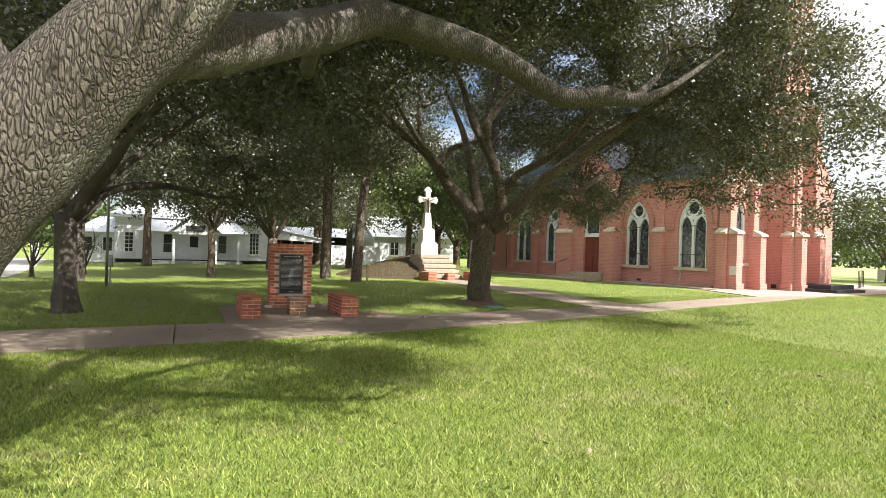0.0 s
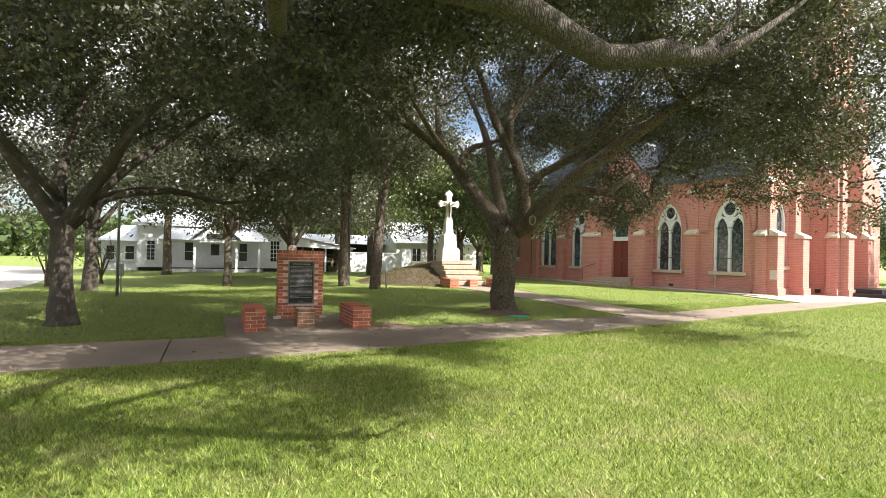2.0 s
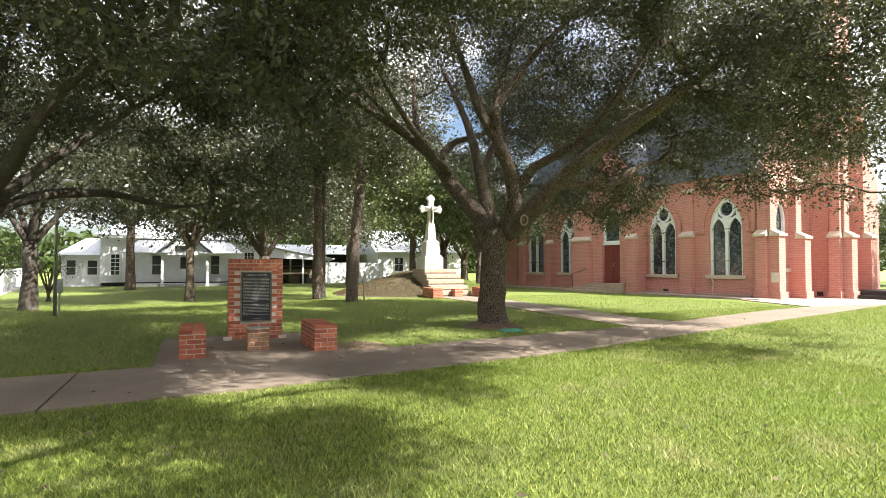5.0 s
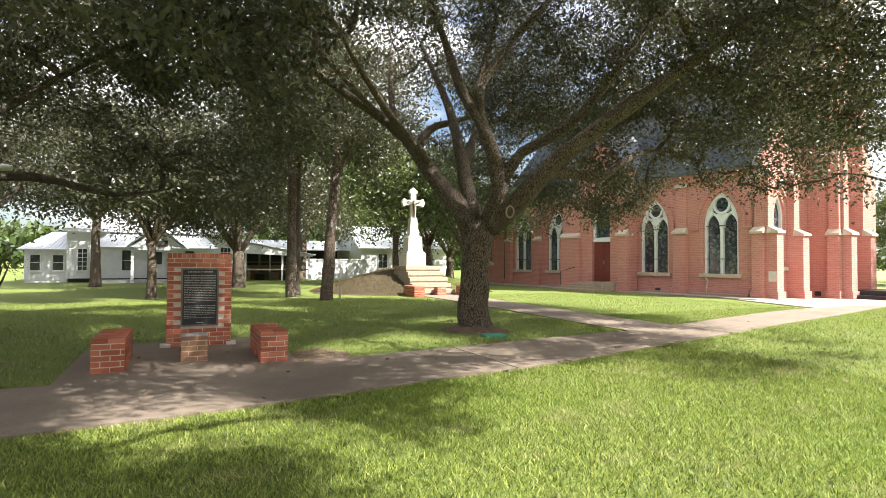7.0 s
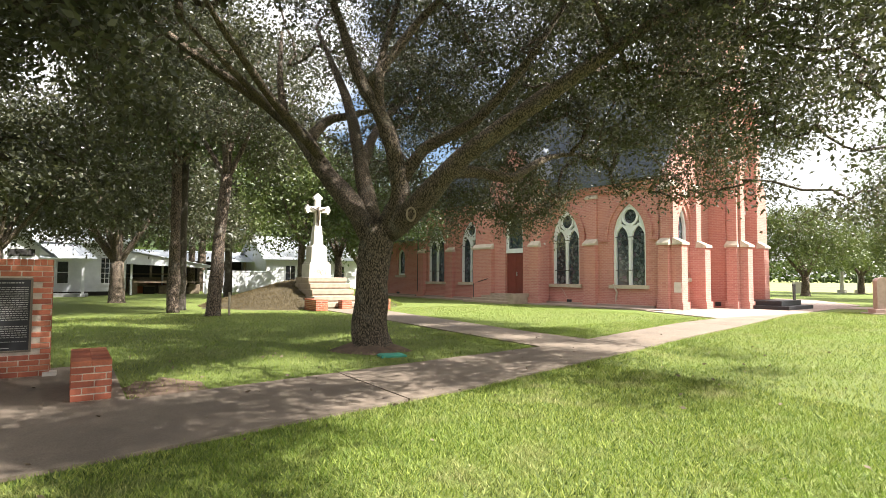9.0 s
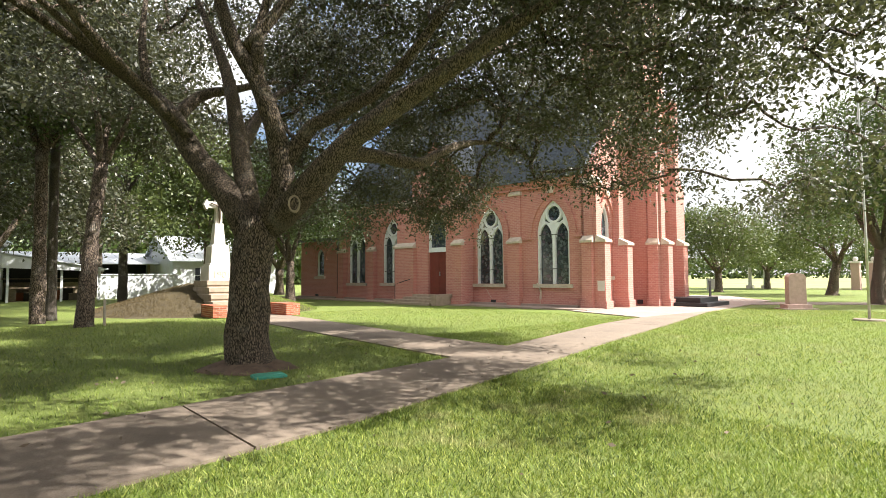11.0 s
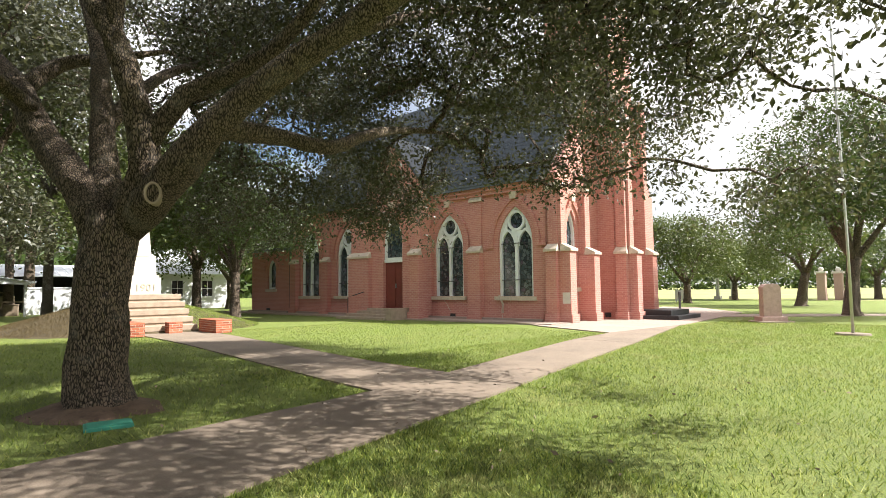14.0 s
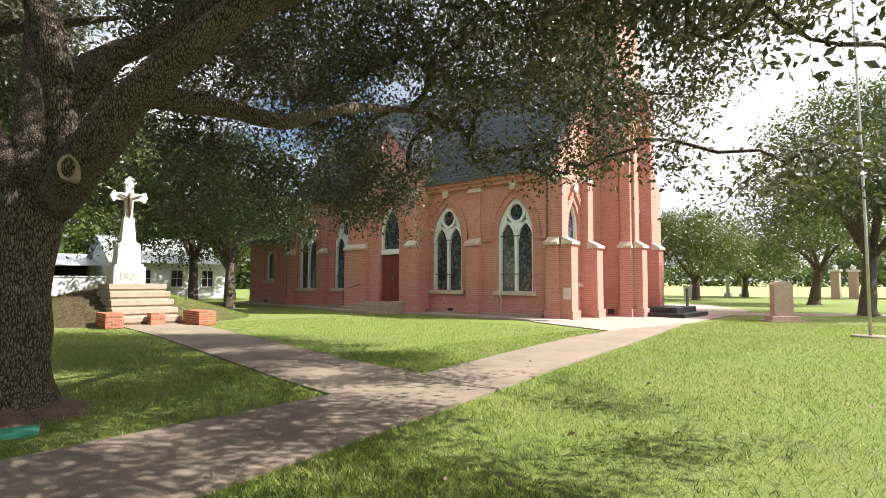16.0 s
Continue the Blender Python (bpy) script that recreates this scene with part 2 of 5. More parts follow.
M_GRANITE = plain("pink_granite", (0.42, 0.29, 0.25), 0.6, vary=0.15, scale=10, fine=140)
M_GREEN = plain("green_lid", (0.05, 0.30, 0.21), 0.6, vary=0.12)
M_DIRT = plain("bare_soil", (0.17, 0.115, 0.08), 0.95, vary=0.3, scale=5, bump=0.8, fine=25)
M_ROAD = concrete("road", (0.26, 0.25, 0.24), (0.36, 0.345, 0.33))
M_WOOD = plain("weathered_wood", (0.22, 0.17, 0.12), 0.85, vary=0.25, scale=8)
# near-black standing in for shade in recesses and interiors; also a dark crate
M_DARK = plain("shade_and_crate_dark", (0.035, 0.032, 0.03), 0.9, vary=0.2)
M_BRONZE = plain("bronze", (0.16, 0.13, 0.10), 0.5, 0.5, vary=0.2)
M_FIELD = plain("field_grass", (0.30, 0.32, 0.11), 0.95, vary=0.2, scale=0.08, fine=2.0)

# ---- building helpers ----


def link(name, bm, mat, smooth=False):
    me = bpy.data.meshes.new(name)
    bm.to_mesh(me)
    bm.free()
    me.materials.append(mat)
    if smooth:
        me.shade_smooth()
    return new(name, me)


def part(name, bm, mat, parent, label="", smooth=False):
    ob = link(name, bm, mat, smooth)
    ob.parent = parent
    if label:
        ob["label"] = label
    return ob


def thing(name, x, y, z, label, category, group="", rz=0):
    ob = new(name)
    ob.empty_display_size = 0.2
    ob.matrix_world = pose(x, y, z, 0, 0, rz)
    return tagged(ob, label, category, group)


def box(bm, x0, x1, y0, y1, z0, z1, bevel=0.0):
    vs = [bm.verts.new((x, y, z)) for z in (z0, z1) for x, y in ((x0, y0), (x1, y0), (x1, y1), (x0, y1))]
    fs = [bm.faces.new([vs[i] for i in q]) for q in ((3, 2, 1, 0), (4, 5, 6, 7), (0, 1, 5, 4), (1, 2, 6, 5), (2, 3, 7, 6), (3, 0, 4, 7))]
    if bevel:
        es = list({e for f in fs for e in f.edges})
        bmesh.ops.bevel(bm, geom=es, offset=bevel, segments=2, affect="EDGES", profile=0.6)
    return bm


def boxes(*args, bevel=0.0):
    bm = bmesh.new()
    for a in args:
        box(bm, *a, bevel=bevel)
    return bm


def prism(bm, pts, frame_m, d0, d1):
    """A flat outline (u, v) drawn out from depth d0 to d1; frame_m takes (u, depth, v) to the world."""
    a = [bm.verts.new(frame_m @ Vector((u, d0, v))) for u, v in pts]
    b = [bm.verts.new(frame_m @ Vector((u, d1, v))) for u, v in pts]
    bm.faces.new(a)
    bm.faces.new(b[::-1])
    for i in range(len(pts)):
        j = (i + 1) % len(pts)
        bm.faces.new((a[j], a[i], b[i], b[j]))
    return bm


def band(bm, pts, width, frame_m, d0, d1, closed=False):
    """A moulding of that width along the line pts, towards its right-hand side."""
    n = len(pts)
    inner = []
    for i in range(n):
        p, q, r = pts[i - 1 if i or closed else 0], pts[i], pts[(i + 1) % n if i < n - 1 or closed else i]
        d = Vector((r[0] - p[0], r[1] - p[1])).normalized()
        inner.append((q[0] + d.y * width, q[1] - d.x * width))
    rings = []
    for line, d in ((pts, d0), (inner, d0), (inner, d1), (pts, d1)):
        rings.append([bm.verts.new(frame_m @ Vector((u, d, v))) for u, v in line])
    for i in range(n if closed else n - 1):
        j = (i + 1) % n
        for k in range(4):
            bm.faces.new((rings[k][i], rings[k][j], rings[(k + 1) % 4][j], rings[(k + 1) % 4][i]))
    if not closed:
        for i in (0, n - 1):
            bm.faces.new([rings[k][i] for k in range(4)])
    return bm


def arch(uc, h, v0, spring, apex, n=8):
    """A pointed arch from its left foot over the apex to its right foot."""
    rise = apex - spring
    r = (h * h + rise * rise) / (2 * h)
    top = math.acos((r - h) / r)
    left = [(uc + (r - h) - r * math.cos(top * i / n), spring + r * math.sin(top * i / n)) for i in range(n + 1)]
    right = [(2 * uc - u, v) for u, v in left[-2::-1]]
    return [(uc - h, v0), *left, *right, (uc + h, v0)]


def pierced(bm, frame_m, u0, u1, v0, v1, d0, d1, openings):
    """A wall from u0 to u1 with pointed openings (uc, h, sill, spring, apex) through it."""
    def slab(a, b, c, d):
        prism(bm, [(a, c), (b, c), (b, d), (a, d)], frame_m, d0, d1)
    at = u0
    for uc, h, sill, spring, apex in openings:
        slab(at, uc - h, v0, v1)
        if sill > v0:
            slab(uc - h, uc + h, v0, sill)
        line = arch(uc, h, sill, spring, apex)[1:-1]
        for (ua, va), (ub, vb) in zip(line, line[1:]):
            prism(bm, [(ua, va), (ub, vb), (ub, v1), (ua, v1)], frame_m, d0, d1)
        at = uc + h
    slab(at, u1, v0, v1)
    return bm


def tube(bm, pts, radii, sides=10, rough=0.0, seed=0):
    """A round limb along pts, tapering by radii."""
    rings = []
    pts = [Vector(p) for p in pts]
    for i, p in enumerate(pts):
        d = (pts[min(i + 1, len(pts) - 1)] - pts[max(i - 1, 0)]).normalized()
        side = d.cross(Vector((0.13, 0.31, 0.94)) if abs(d.z) < 0.9 else Vector((1, 0, 0))).normalized()
        up = side.cross(d)
        ring = []
        for k in range(sides):
            a = 2 * math.pi * k / sides
            w = radii[i]
            o = side * math.cos(a) + up * math.sin(a)
            if rough:
                w *= 1 + rough * noise.noise((p + o * w) * (0.9 / max(radii[0], 0.05)) + Vector((seed, 0, 0)))
            ring.append(bm.verts.new(p + o * w))
        rings.append(ring)
    for a, b in zip(rings, rings[1:]):
        for k in range(sides):
            j = (k + 1) % sides
            bm.faces.new((a[k], a[j], b[j], b[k]))
    bm.faces.new(rings[0][::-1])
    bm.faces.new(rings[-1])
    return bm


def smooth_line(pts, radii, step=0.35):
    """Catmull-Rom through pts, with the radii along it."""
    pts = [Vector(p) for p in pts]
    ext = [2 * pts[0] - pts[1], *pts, 2 * pts[-1] - pts[-2]]
    out, rr = [], []
    for i in range(len(pts) - 1):
        p0, p1, p2, p3 = ext[i:i + 4]
        n = max(2, int((p2 - p1).length / step))
        for k in range(n):
            t = k / n
            out.append(0.5 * ((2 * p1) + (p2 - p0) * t + (2 * p0 - 5 * p1 + 4 * p2 - p3) * t * t + (3 * p1 - p0 - 3 * p2 + p3) * t ** 3))
            rr.append(radii[i] + (radii[i + 1] - radii[i]) * t)
    out.append(pts[-1])
    rr.append(radii[-1])
    return out, rr


def leaf_mesh(name, at, along, rng, length, width, jitter):
    """Leaves, each a bent kite of two triangles, round the points at."""
    n = len(at)
    d = along * 0.5 + rng.normal(0, 1, (n, 3)) * 0.75
    d[:, 2] -= 0.15
    d /= np.linalg.norm(d, axis=1, keepdims=True) + 1e-9
    s = np.cross(d, rng.normal(0, 1, (n, 3)))
    s /= np.linalg.norm(s, axis=1, keepdims=True) + 1e-9
    up = np.cross(s, d)
    size = rng.uniform(0.65, 1.3, (n, 1))
    base = at + rng.normal(0, jitter, (n, 3))
    v = np.empty((n, 4, 3))
    v[:, 0] = base
    v[:, 1] = base + d * length * 0.5 * size + s * width * 0.5 * size
    v[:, 2] = base + d * length * size - up * length * 0.12 * size
    v[:, 3] = base + d * length * 0.5 * size - s * width * 0.5 * size
    me = bpy.data.meshes.new(name)
    me.vertices.add(4 * n)
    me.vertices.foreach_set("co", v.ravel())
    me.loops.add(4 * n)
    me.loops.foreach_set("vertex_index", np.arange(4 * n, dtype=np.int32))
    me.polygons.add(n)
    me.polygons.foreach_set("loop_start", np.arange(0, 4 * n, 4, dtype=np.int32))
    me.update(calc_edges=True)
    return me


def clumps(inside, bounds, count, rng, seed, gaps=-0.12):
    """Places of leaf clumps spread unevenly through a crown."""
    (x0, x1), (y0, y1), (z0, z1) = bounds
    out = []
    for _ in range(count * 40):
        p = Vector((rng.uniform(x0, x1), rng.uniform(y0, y1), rng.uniform(z0, z1)))
        if inside(p) and noise.noise((p.x * 0.55 + seed, p.y * 0.55, p.z * 0.75)) > gaps + 0.22 * rng.random() - 0.11:
            out.append(p)
            if len(out) == count:
                break
    return out


def connect(limbs, spots, rng):
    """Branches from the limbs to every clump, each from the nearest wood that stands already. Returns lines with radii."""
    nodes = [(p, -1) for pts, _ in limbs for p in pts]
    base = np.array([p[:] for p, _ in nodes])
    order = sorted(spots, key=lambda q: float(((base - np.array(q[:])) ** 2).sum(1).min()))
    n0 = len(base)
    pos = np.empty((n0 + len(order), 3))
    pos[:n0] = base
    parent, load = [], np.zeros(n0 + len(order))
    for i, q in enumerate(order):
        k = n0 + i
        d = pos[:k] - np.array(q[:])
        cost = (d * d).sum(1) * (1 + 0.6 * (d[:, 2] > 0.2))
        j = int(cost.argmin())
        parent.append(j)
        pos[k] = q[:]
    for i in range(len(order) - 1, -1, -1):
        k = n0 + i
        load[k] += 1
        load[parent[i]] += load[k]
    lines = []
    for i in range(len(order)):
        k, j = n0 + i, parent[i]
        a, b = Vector(pos[j]), Vector(pos[k])
        r1 = 0.0045 + 0.0042 * math.sqrt(load[k])
        r0 = r1 * 1.25
        ln = (b - a).length
        w = lambda: Vector((rng.gauss(0, 1), rng.gauss(0, 1), rng.gauss(0.2, 1))) * ln * 0.09
        lines.append(([a, a.lerp(b, 0.35) + w(), a.lerp(b, 0.7) + w(), b], [r0, r0 * 0.95, r1, r1 * 0.9]))
    return lines


def plant(name, label, limbs, inside, bounds, seed, count, each, leaf, bark, green, category="tree", group="", sides=10, spread=0.27, rough=0.25, gaps=-0.12, skip_trunk=True):
    """A tree: trunk and limbs, branches, and a crown of single leaves."""
    lines = [smooth_line(p, r) for p, r in limbs]
    base = limbs[0][0][0]
    tree = thing(name, base[0], base[1], max(0.0, base[2]), label, category, group)
    back = tree.matrix_world.inverted()
    bm = bmesh.new()
    for i, (pts, rr) in enumerate(lines):
        tube(bm, pts, rr, sides if i == 0 else max(6, sides - 2), rough, seed + i)
    bm.transform(back)
    part("trunk", bm, bark, tree, smooth=True)
    rng = random.Random(seed)
    spots = clumps(inside, bounds, count, rng, seed, gaps)
    wood = connect(lines[1:] if skip_trunk and len(lines) > 1 else lines, spots, rng)
    bm = bmesh.new()
    for pts, rr in wood:
        tube(bm, pts, rr, 4)
    bm.transform(back)
    b = part("branching", bm, bark, tree, smooth=True)
    b["kind"] = "stuff"
    ng = np.random.default_rng(seed)
    c = np.array([p[:] for p in spots]) - np.array(tree.matrix_world.translation)
    at = np.repeat(c, each, 0) + ng.normal(0, 1, (len(c) * each, 3)) * np.array([spread, spread, spread * 0.62])
    d = at - np.repeat(c, each, 0)
    me = leaf_mesh("crown", at, d / (np.linalg.norm(d, axis=1, keepdims=True) + 1e-9), ng, leaf[0], leaf[1], 0.0)
    me.materials.append(green)
    crown = new("crown", me)
    crown.parent = tree
    crown["kind"] = "stuff"
    return tree


def wpart(name, bm, mat, parent, label="", smooth=False):
    """A part whose mesh was drawn in world metres."""
    m = parent.matrix_world if parent.parent is None else parent.parent.matrix_world
    bm.transform(m.inverted())
    bmesh.ops.remove_doubles(bm, verts=bm.verts, dist=0.0005)
    return part(name, bm, mat, parent, label, smooth)


# ---- the ground, walks and roads ----
NEAR = [(-30.0, 6.1), (-8.0, 7.9), (-2.0, 8.35), (2.3, 8.8), (4.9, 9.3), (6.5, 9.55), (8.6, 10.1), (11.3, 10.8), (13.9, 11.5), (17.9, 12.45), (24.3, 14.15)]
FAR = [(-30.0, 8.0), (-8.0, 9.85), (-2.3, 10.35), (0.75, 10.6), (3.3, 10.95), (5.8, 11.33), (8.2, 11.72), (10.1, 11.97), (11.85, 12.38), (14.4, 13.1), (17.6, 13.95), (20.0, 14.3), (24.3, 15.4)]


def along(line, x):
    return float(np.interp(x, [p[0] for p in line], [p[1] for p in line]))


def mound_height(x, y):
    r = math.hypot((x - 11.6) / 4.5, (y - 28.6) / 4.2)
    h = 1.34 * (1 - r)
    return 0.0 if r >= 1 else min(1.2, h) - 0.10 * math.exp(-((r - 0.1) / 0.12) ** 2) * 0.3


def build_ground():
    bm = bmesh.new()
    ring = [0, 6, 14, 30, 60, 120, 300, 800, 2500]
    rows = []
    for r in ring:
        rows.append([bm.verts.new((8 + r * math.cos(a), 12 + r * math.sin(a), 0)) for a in np.linspace(0, 2 * math.pi, 48, endpoint=False)] if r else [bm.verts.new((8, 12, 0))])
    for k in range(48):
        bm.faces.new((rows[0][0], rows[1][k], rows[1][(k + 1) % 48]))
        for a, b in zip(rows[1:], rows[2:]):
            bm.faces.new((a[k], b[k], b[(k + 1) % 48], a[(k + 1) % 48]))
    tagged(link("ground", bm, M_LAWN), "mown green lawn with dry straw-coloured patches", "lawn", kind="structure")
    bm = bmesh.new()
    n = 26
    grid = [[None] * (n + 1) for _ in range(n + 1)]
    for i in range(n + 1):
        for j in range(n + 1):
            x, y = 7.0 + 9.0 * i / n, 24.4 + 8.4 * j / n
            grid[i][j] = bm.verts.new((x, y, mound_height(x, y) + 0.05 * noise.noise((x, y, 3)) - 0.04))
    for i in range(n):
        for j in range(n):
            bm.faces.new((grid[i][j], grid[i + 1][j], grid[i + 1][j + 1], grid[i][j + 1]))
    tagged(link("grass_mound", bm, M_THATCH, True), "low grassy earth mound under the stone cross", "mound", kind="structure")
    # main walk: slabs with open joints
    walk_e = tagged(new("walkway"), "weathered tan concrete garden walk with open joints", "walkway", kind="structure")
    cuts = [-30, -24.2, -18.2, -12.2, -6.2, -0.2, 5.8, 11.75, 17.8, 24.3]
    for a, b in zip(cuts, cuts[1:]):
        bm = bmesh.new()
        xs = np.linspace(a + 0.012, b - 0.012, 9)
        lo = [(x, along(NEAR, x) + 0.02 * noise.noise((x * 2.0, 0, 0))) for x in xs]
        hi = [(x, along(FAR, x) + 0.02 * noise.noise((x * 2.0, 5, 0))) for x in xs]
        pts = lo + hi[::-1]
        prism(bm, pts, Matrix(((1, 0, 0, 0), (0, 0, 1, 0), (0, 1, 0, 0), (0, 0, 0, 1))), -0.1, 0.028)
        bmesh.ops.recalc_face_normals(bm, faces=bm.faces)
        part("slab", bm, M_WALK, walk_e)
    for y0, y1 in ((12.42, 17.2), (17.22, 22.0), (22.02, 25.3)):
        bm = bmesh.new()
        xl = lambda y: float(np.interp(y, [12.0, 13.4, 16, 20.5, 23.4, 25.3], [10.05, 10.15, 10.35, 10.7, 10.75, 10.75]))
        xr = lambda y: float(np.interp(y, [12.4, 14.7, 17.9, 22, 25.3], [11.78, 11.85, 12.15, 12.55, 12.8]))
        ys = np.linspace(y0, y1, 6)
        pts = [(xl(y), y) for y in ys] + [(xr(y), y) for y in ys[::-1]]
        if y0 < 13:
            pts = [(10.1, 11.98), (11.82, 12.38)] + [(xr(y), y) for y in ys[1:]] + [(xl(y), y) for y in ys[:0:-1]]
        prism(bm, pts, Matrix(((1, 0, 0, 0), (0, 0, 1, 0), (0, 1, 0, 0), (0, 0, 0, 1))), -0.1, 0.024)
        bmesh.ops.recalc_face_normals(bm, faces=bm.faces)
        part("slab", bm, M_WALK, walk_e)
    part("slab", boxes((0.62, 3.34, 10.62, 13.75, -0.1, 0.02)), M_WALK, walk_e, "concrete pad round the brick marker")
    flat = Matrix(((1, 0, 0, 0), (0, 0, 1, 0), (0, 1, 0, 0), (0, 0, 0, 1)))
    bm = prism(bmesh.new(), [(20.0, 14.3), (24.3, 14.15), (30.2, 14.9), (34.5, 15.6), (40, 20), (40, 22), (28, 19.5), (22, 19.0), (21.1, 17.5)], flat, -0.1, 0.03)
    bmesh.ops.recalc_face_normals(bm, faces=bm.faces)
    tagged(link("pavement", bm, M_PLAZA), "pale pinkish concrete forecourt before the church steps", "pavement", kind="structure")
    bm = prism(bmesh.new(), [(21.6, 17.4), (23.2, 17.4), (20.9, 40.0), (19.6, 40.0)], flat, -0.1, 0.06)
    bmesh.ops.recalc_face_normals(bm, faces=bm.faces)
    tagged(link("pavement_edge", bm, M_PLAZA), "narrow concrete apron along the church wall", "pavement", kind="structure")
    bm = prism(bmesh.new(), [(30.2, 14.95), (36.9, 7.3), (60, -14), (61, -12.6), (38.3, 7.4), (32.4, 15.7)], flat, -0.1, 0.025)
    bmesh.ops.recalc_face_normals(bm, faces=bm.faces)
    tagged(link("path", bm, M_PLAZA), "pale concrete path leading off over the lawn", "path", kind="structure")
    for name, pts in (("road", [(-14, 8), (-6.2, 20), (-6.0, 26), (-6.8, 33), (-9, 48), (-60, 90), (-90, 80), (-18, 40), (-14, 24), (-30, 5)]),
                      ("road_far", [(48, -30), (50.5, 4), (51, 8.2), (54, 12.2), (66, 11), (74, 6), (68, -30)])):
        bm = prism(bmesh.new(), pts, flat, -0.1, 0.012)
        bmesh.ops.recalc_face_normals(bm, faces=bm.faces)
        tagged(link(name, bm, M_ROAD), "pale worn asphalt road beside the lawn", "road", kind="structure")
    bm = prism(bmesh.new(), [(58, 14), (64, 40), (60, 60), (200, 240), (500, 60), (300, -60), (76, 8), (66, 13)], flat, -0.1, 0.01)
    bmesh.ops.recalc_face_normals(bm, faces=bm.faces)
    tagged(link("field", bm, M_FIELD), "sunlit dry yellow-green meadow", "field", kind="structure")


def edging():
    """The cut edge of the lawn between the two walks: a dark strip for the soil and the raised edge's shadow."""
    flat = Matrix(((1, 0, 0, 0), (0, 0, 1, 0), (0, 1, 0, 0), (0, 0, 0, 1)))
    a = [(x, along(FAR, x)) for x in np.linspace(11.85, 20.0, 12)]
    b = [(float(np.interp(y, [12.4, 14.7, 17.9, 22, 25.3], [11.78, 11.85, 12.15, 12.55, 12.8])), y) for y in np.linspace(12.45, 23.0, 14)]
    for line, dx, dy in ((a, 0.0, 0.07), (b, 0.07, 0.0)):
        pts = line + [(x + dx, y + dy) for x, y in line[::-1]]
        bm = prism(bmesh.new(), pts, flat, -0.05, 0.012)
        bmesh.ops.recalc_face_normals(bm, faces=bm.faces)
        tagged(link("lawn_edge", bm, M_DIRT), "cut soil edge with its shadow line along the lawn", "soil", kind="structure")


edging()


def on_walk(x, y):
    if along(NEAR, x) - 0.02 < y < along(FAR, x) + 0.02 and x < 24.4:
        return True
    if 12.0 < y < 25.3 and float(np.interp(y, [12.0, 16, 20.5, 25.3], [10.05, 10.35, 10.7, 10.75])) < x < float(np.interp(y, [12.4, 14.7, 17.9, 22, 25.3], [11.78, 11.85, 12.15, 12.55, 12.8])):
        return True
    if 0.6 < x < 3.36 and 10.5 < y < 13.77:
        return True
    return x > 20.0 and y > 14.1 - 0.02 * (x - 20) or x > 29


def grass(name, label, area, count, tall, mat, seed, skip=on_walk, height=lambda x, y: 0.0):
    rng = np.random.default_rng(seed)
    x0, x1, y0, y1 = area
    x, y = rng.uniform(x0, x1, count), rng.uniform(y0, y1, count)
    keep = np.array([not skip(a, b) for a, b in zip(x, y)])
    x, y = x[keep], y[keep]
    n = len(x)
    z = np.array([height(a, b) for a, b in zip(x, y)])
    a = rng.uniform(0, 2 * math.pi, n)
    h = tall * rng.uniform(0.45, 1.25, n)
    w = 0.0030 + 0.0034 * rng.random(n)
    lean = rng.normal(0, 0.7, (n, 2)) * h[:, None]
    v = np.zeros((n, 3, 3))
    v[:, 0] = np.stack([x - w * np.cos(a), y - w * np.sin(a), z - 0.005], 1)
    v[:, 1] = np.stack([x + w * np.cos(a), y + w * np.sin(a), z - 0.005], 1)
    v[:, 2] = np.stack([x + lean[:, 0], y + lean[:, 1], z + h], 1)
    me = bpy.data.meshes.new(name)
    me.vertices.add(3 * n)
    me.vertices.foreach_set("co", v.ravel())
    me.loops.add(3 * n)
    me.loops.foreach_set("vertex_index", np.arange(3 * n, dtype=np.int32))
    me.polygons.add(n)
    me.polygons.foreach_set("loop_start", np.arange(0, 3 * n, 3, dtype=np.int32))
    me.update(calc_edges=True)
    me.materials.append(mat)
    return tagged(new(name, me), label, "grass", kind="stuff")


build_ground()
grass("grass", "short green lawn blades", (-3.2, 9.5, 1.6, 10.9), 500000, 0.038, M_BLADE, 1)
grass("grass", "short green lawn blades", (9.5, 28.0, 2.0, 15.0), 210000, 0.044, M_BLADE, 2)
grass("grass", "short green lawn blades beyond the walk", (-6.0, 21.5, 10.2, 24.5), 130000, 0.05, M_BLADE, 3)
grass("grass", "dry straw-coloured grass on the mound", (7.2, 11.0, 24.8, 31), 30000, 0.06, M_DRY, 4, skip=lambda x, y: mound_height(x, y) < 0.03, height=lambda x, y: mound_height(x, y) - 0.03)
grass("grass", "green grass on the mound", (12.6, 16.0, 24.8, 31), 26000, 0.06, M_BLADE, 5, skip=lambda x, y: mound_height(x, y) < 0.02, height=lambda x, y: mound_height(x, y) - 0.03)

# ---- the church ----
SIDE = Matrix(((0, 1, 0, 22.83), (1, 0, 0, 0), (0, 0, 1, 0), (0, 0, 0, 1)))
BAY = Matrix(((0, 1, 0, 21.95), (1, 0, 0, 0), (0, 0, 1, 0), (0, 0, 0, 1)))
FRONT = Matrix(((1, 0, 0, 0), (0, 1, 0, 17.95), (0, 0, 1, 0), (0, 0, 0, 1)))
TOWER = Matrix(((1, 0, 0, 0), (0, 1, 0, 17.2), (0, 0, 1, 0), (0, 0, 0, 1)))
church = thing("church", 28.9, 30.0, 0.0, "red brick gothic church with pointed windows and a slate roof", "church")


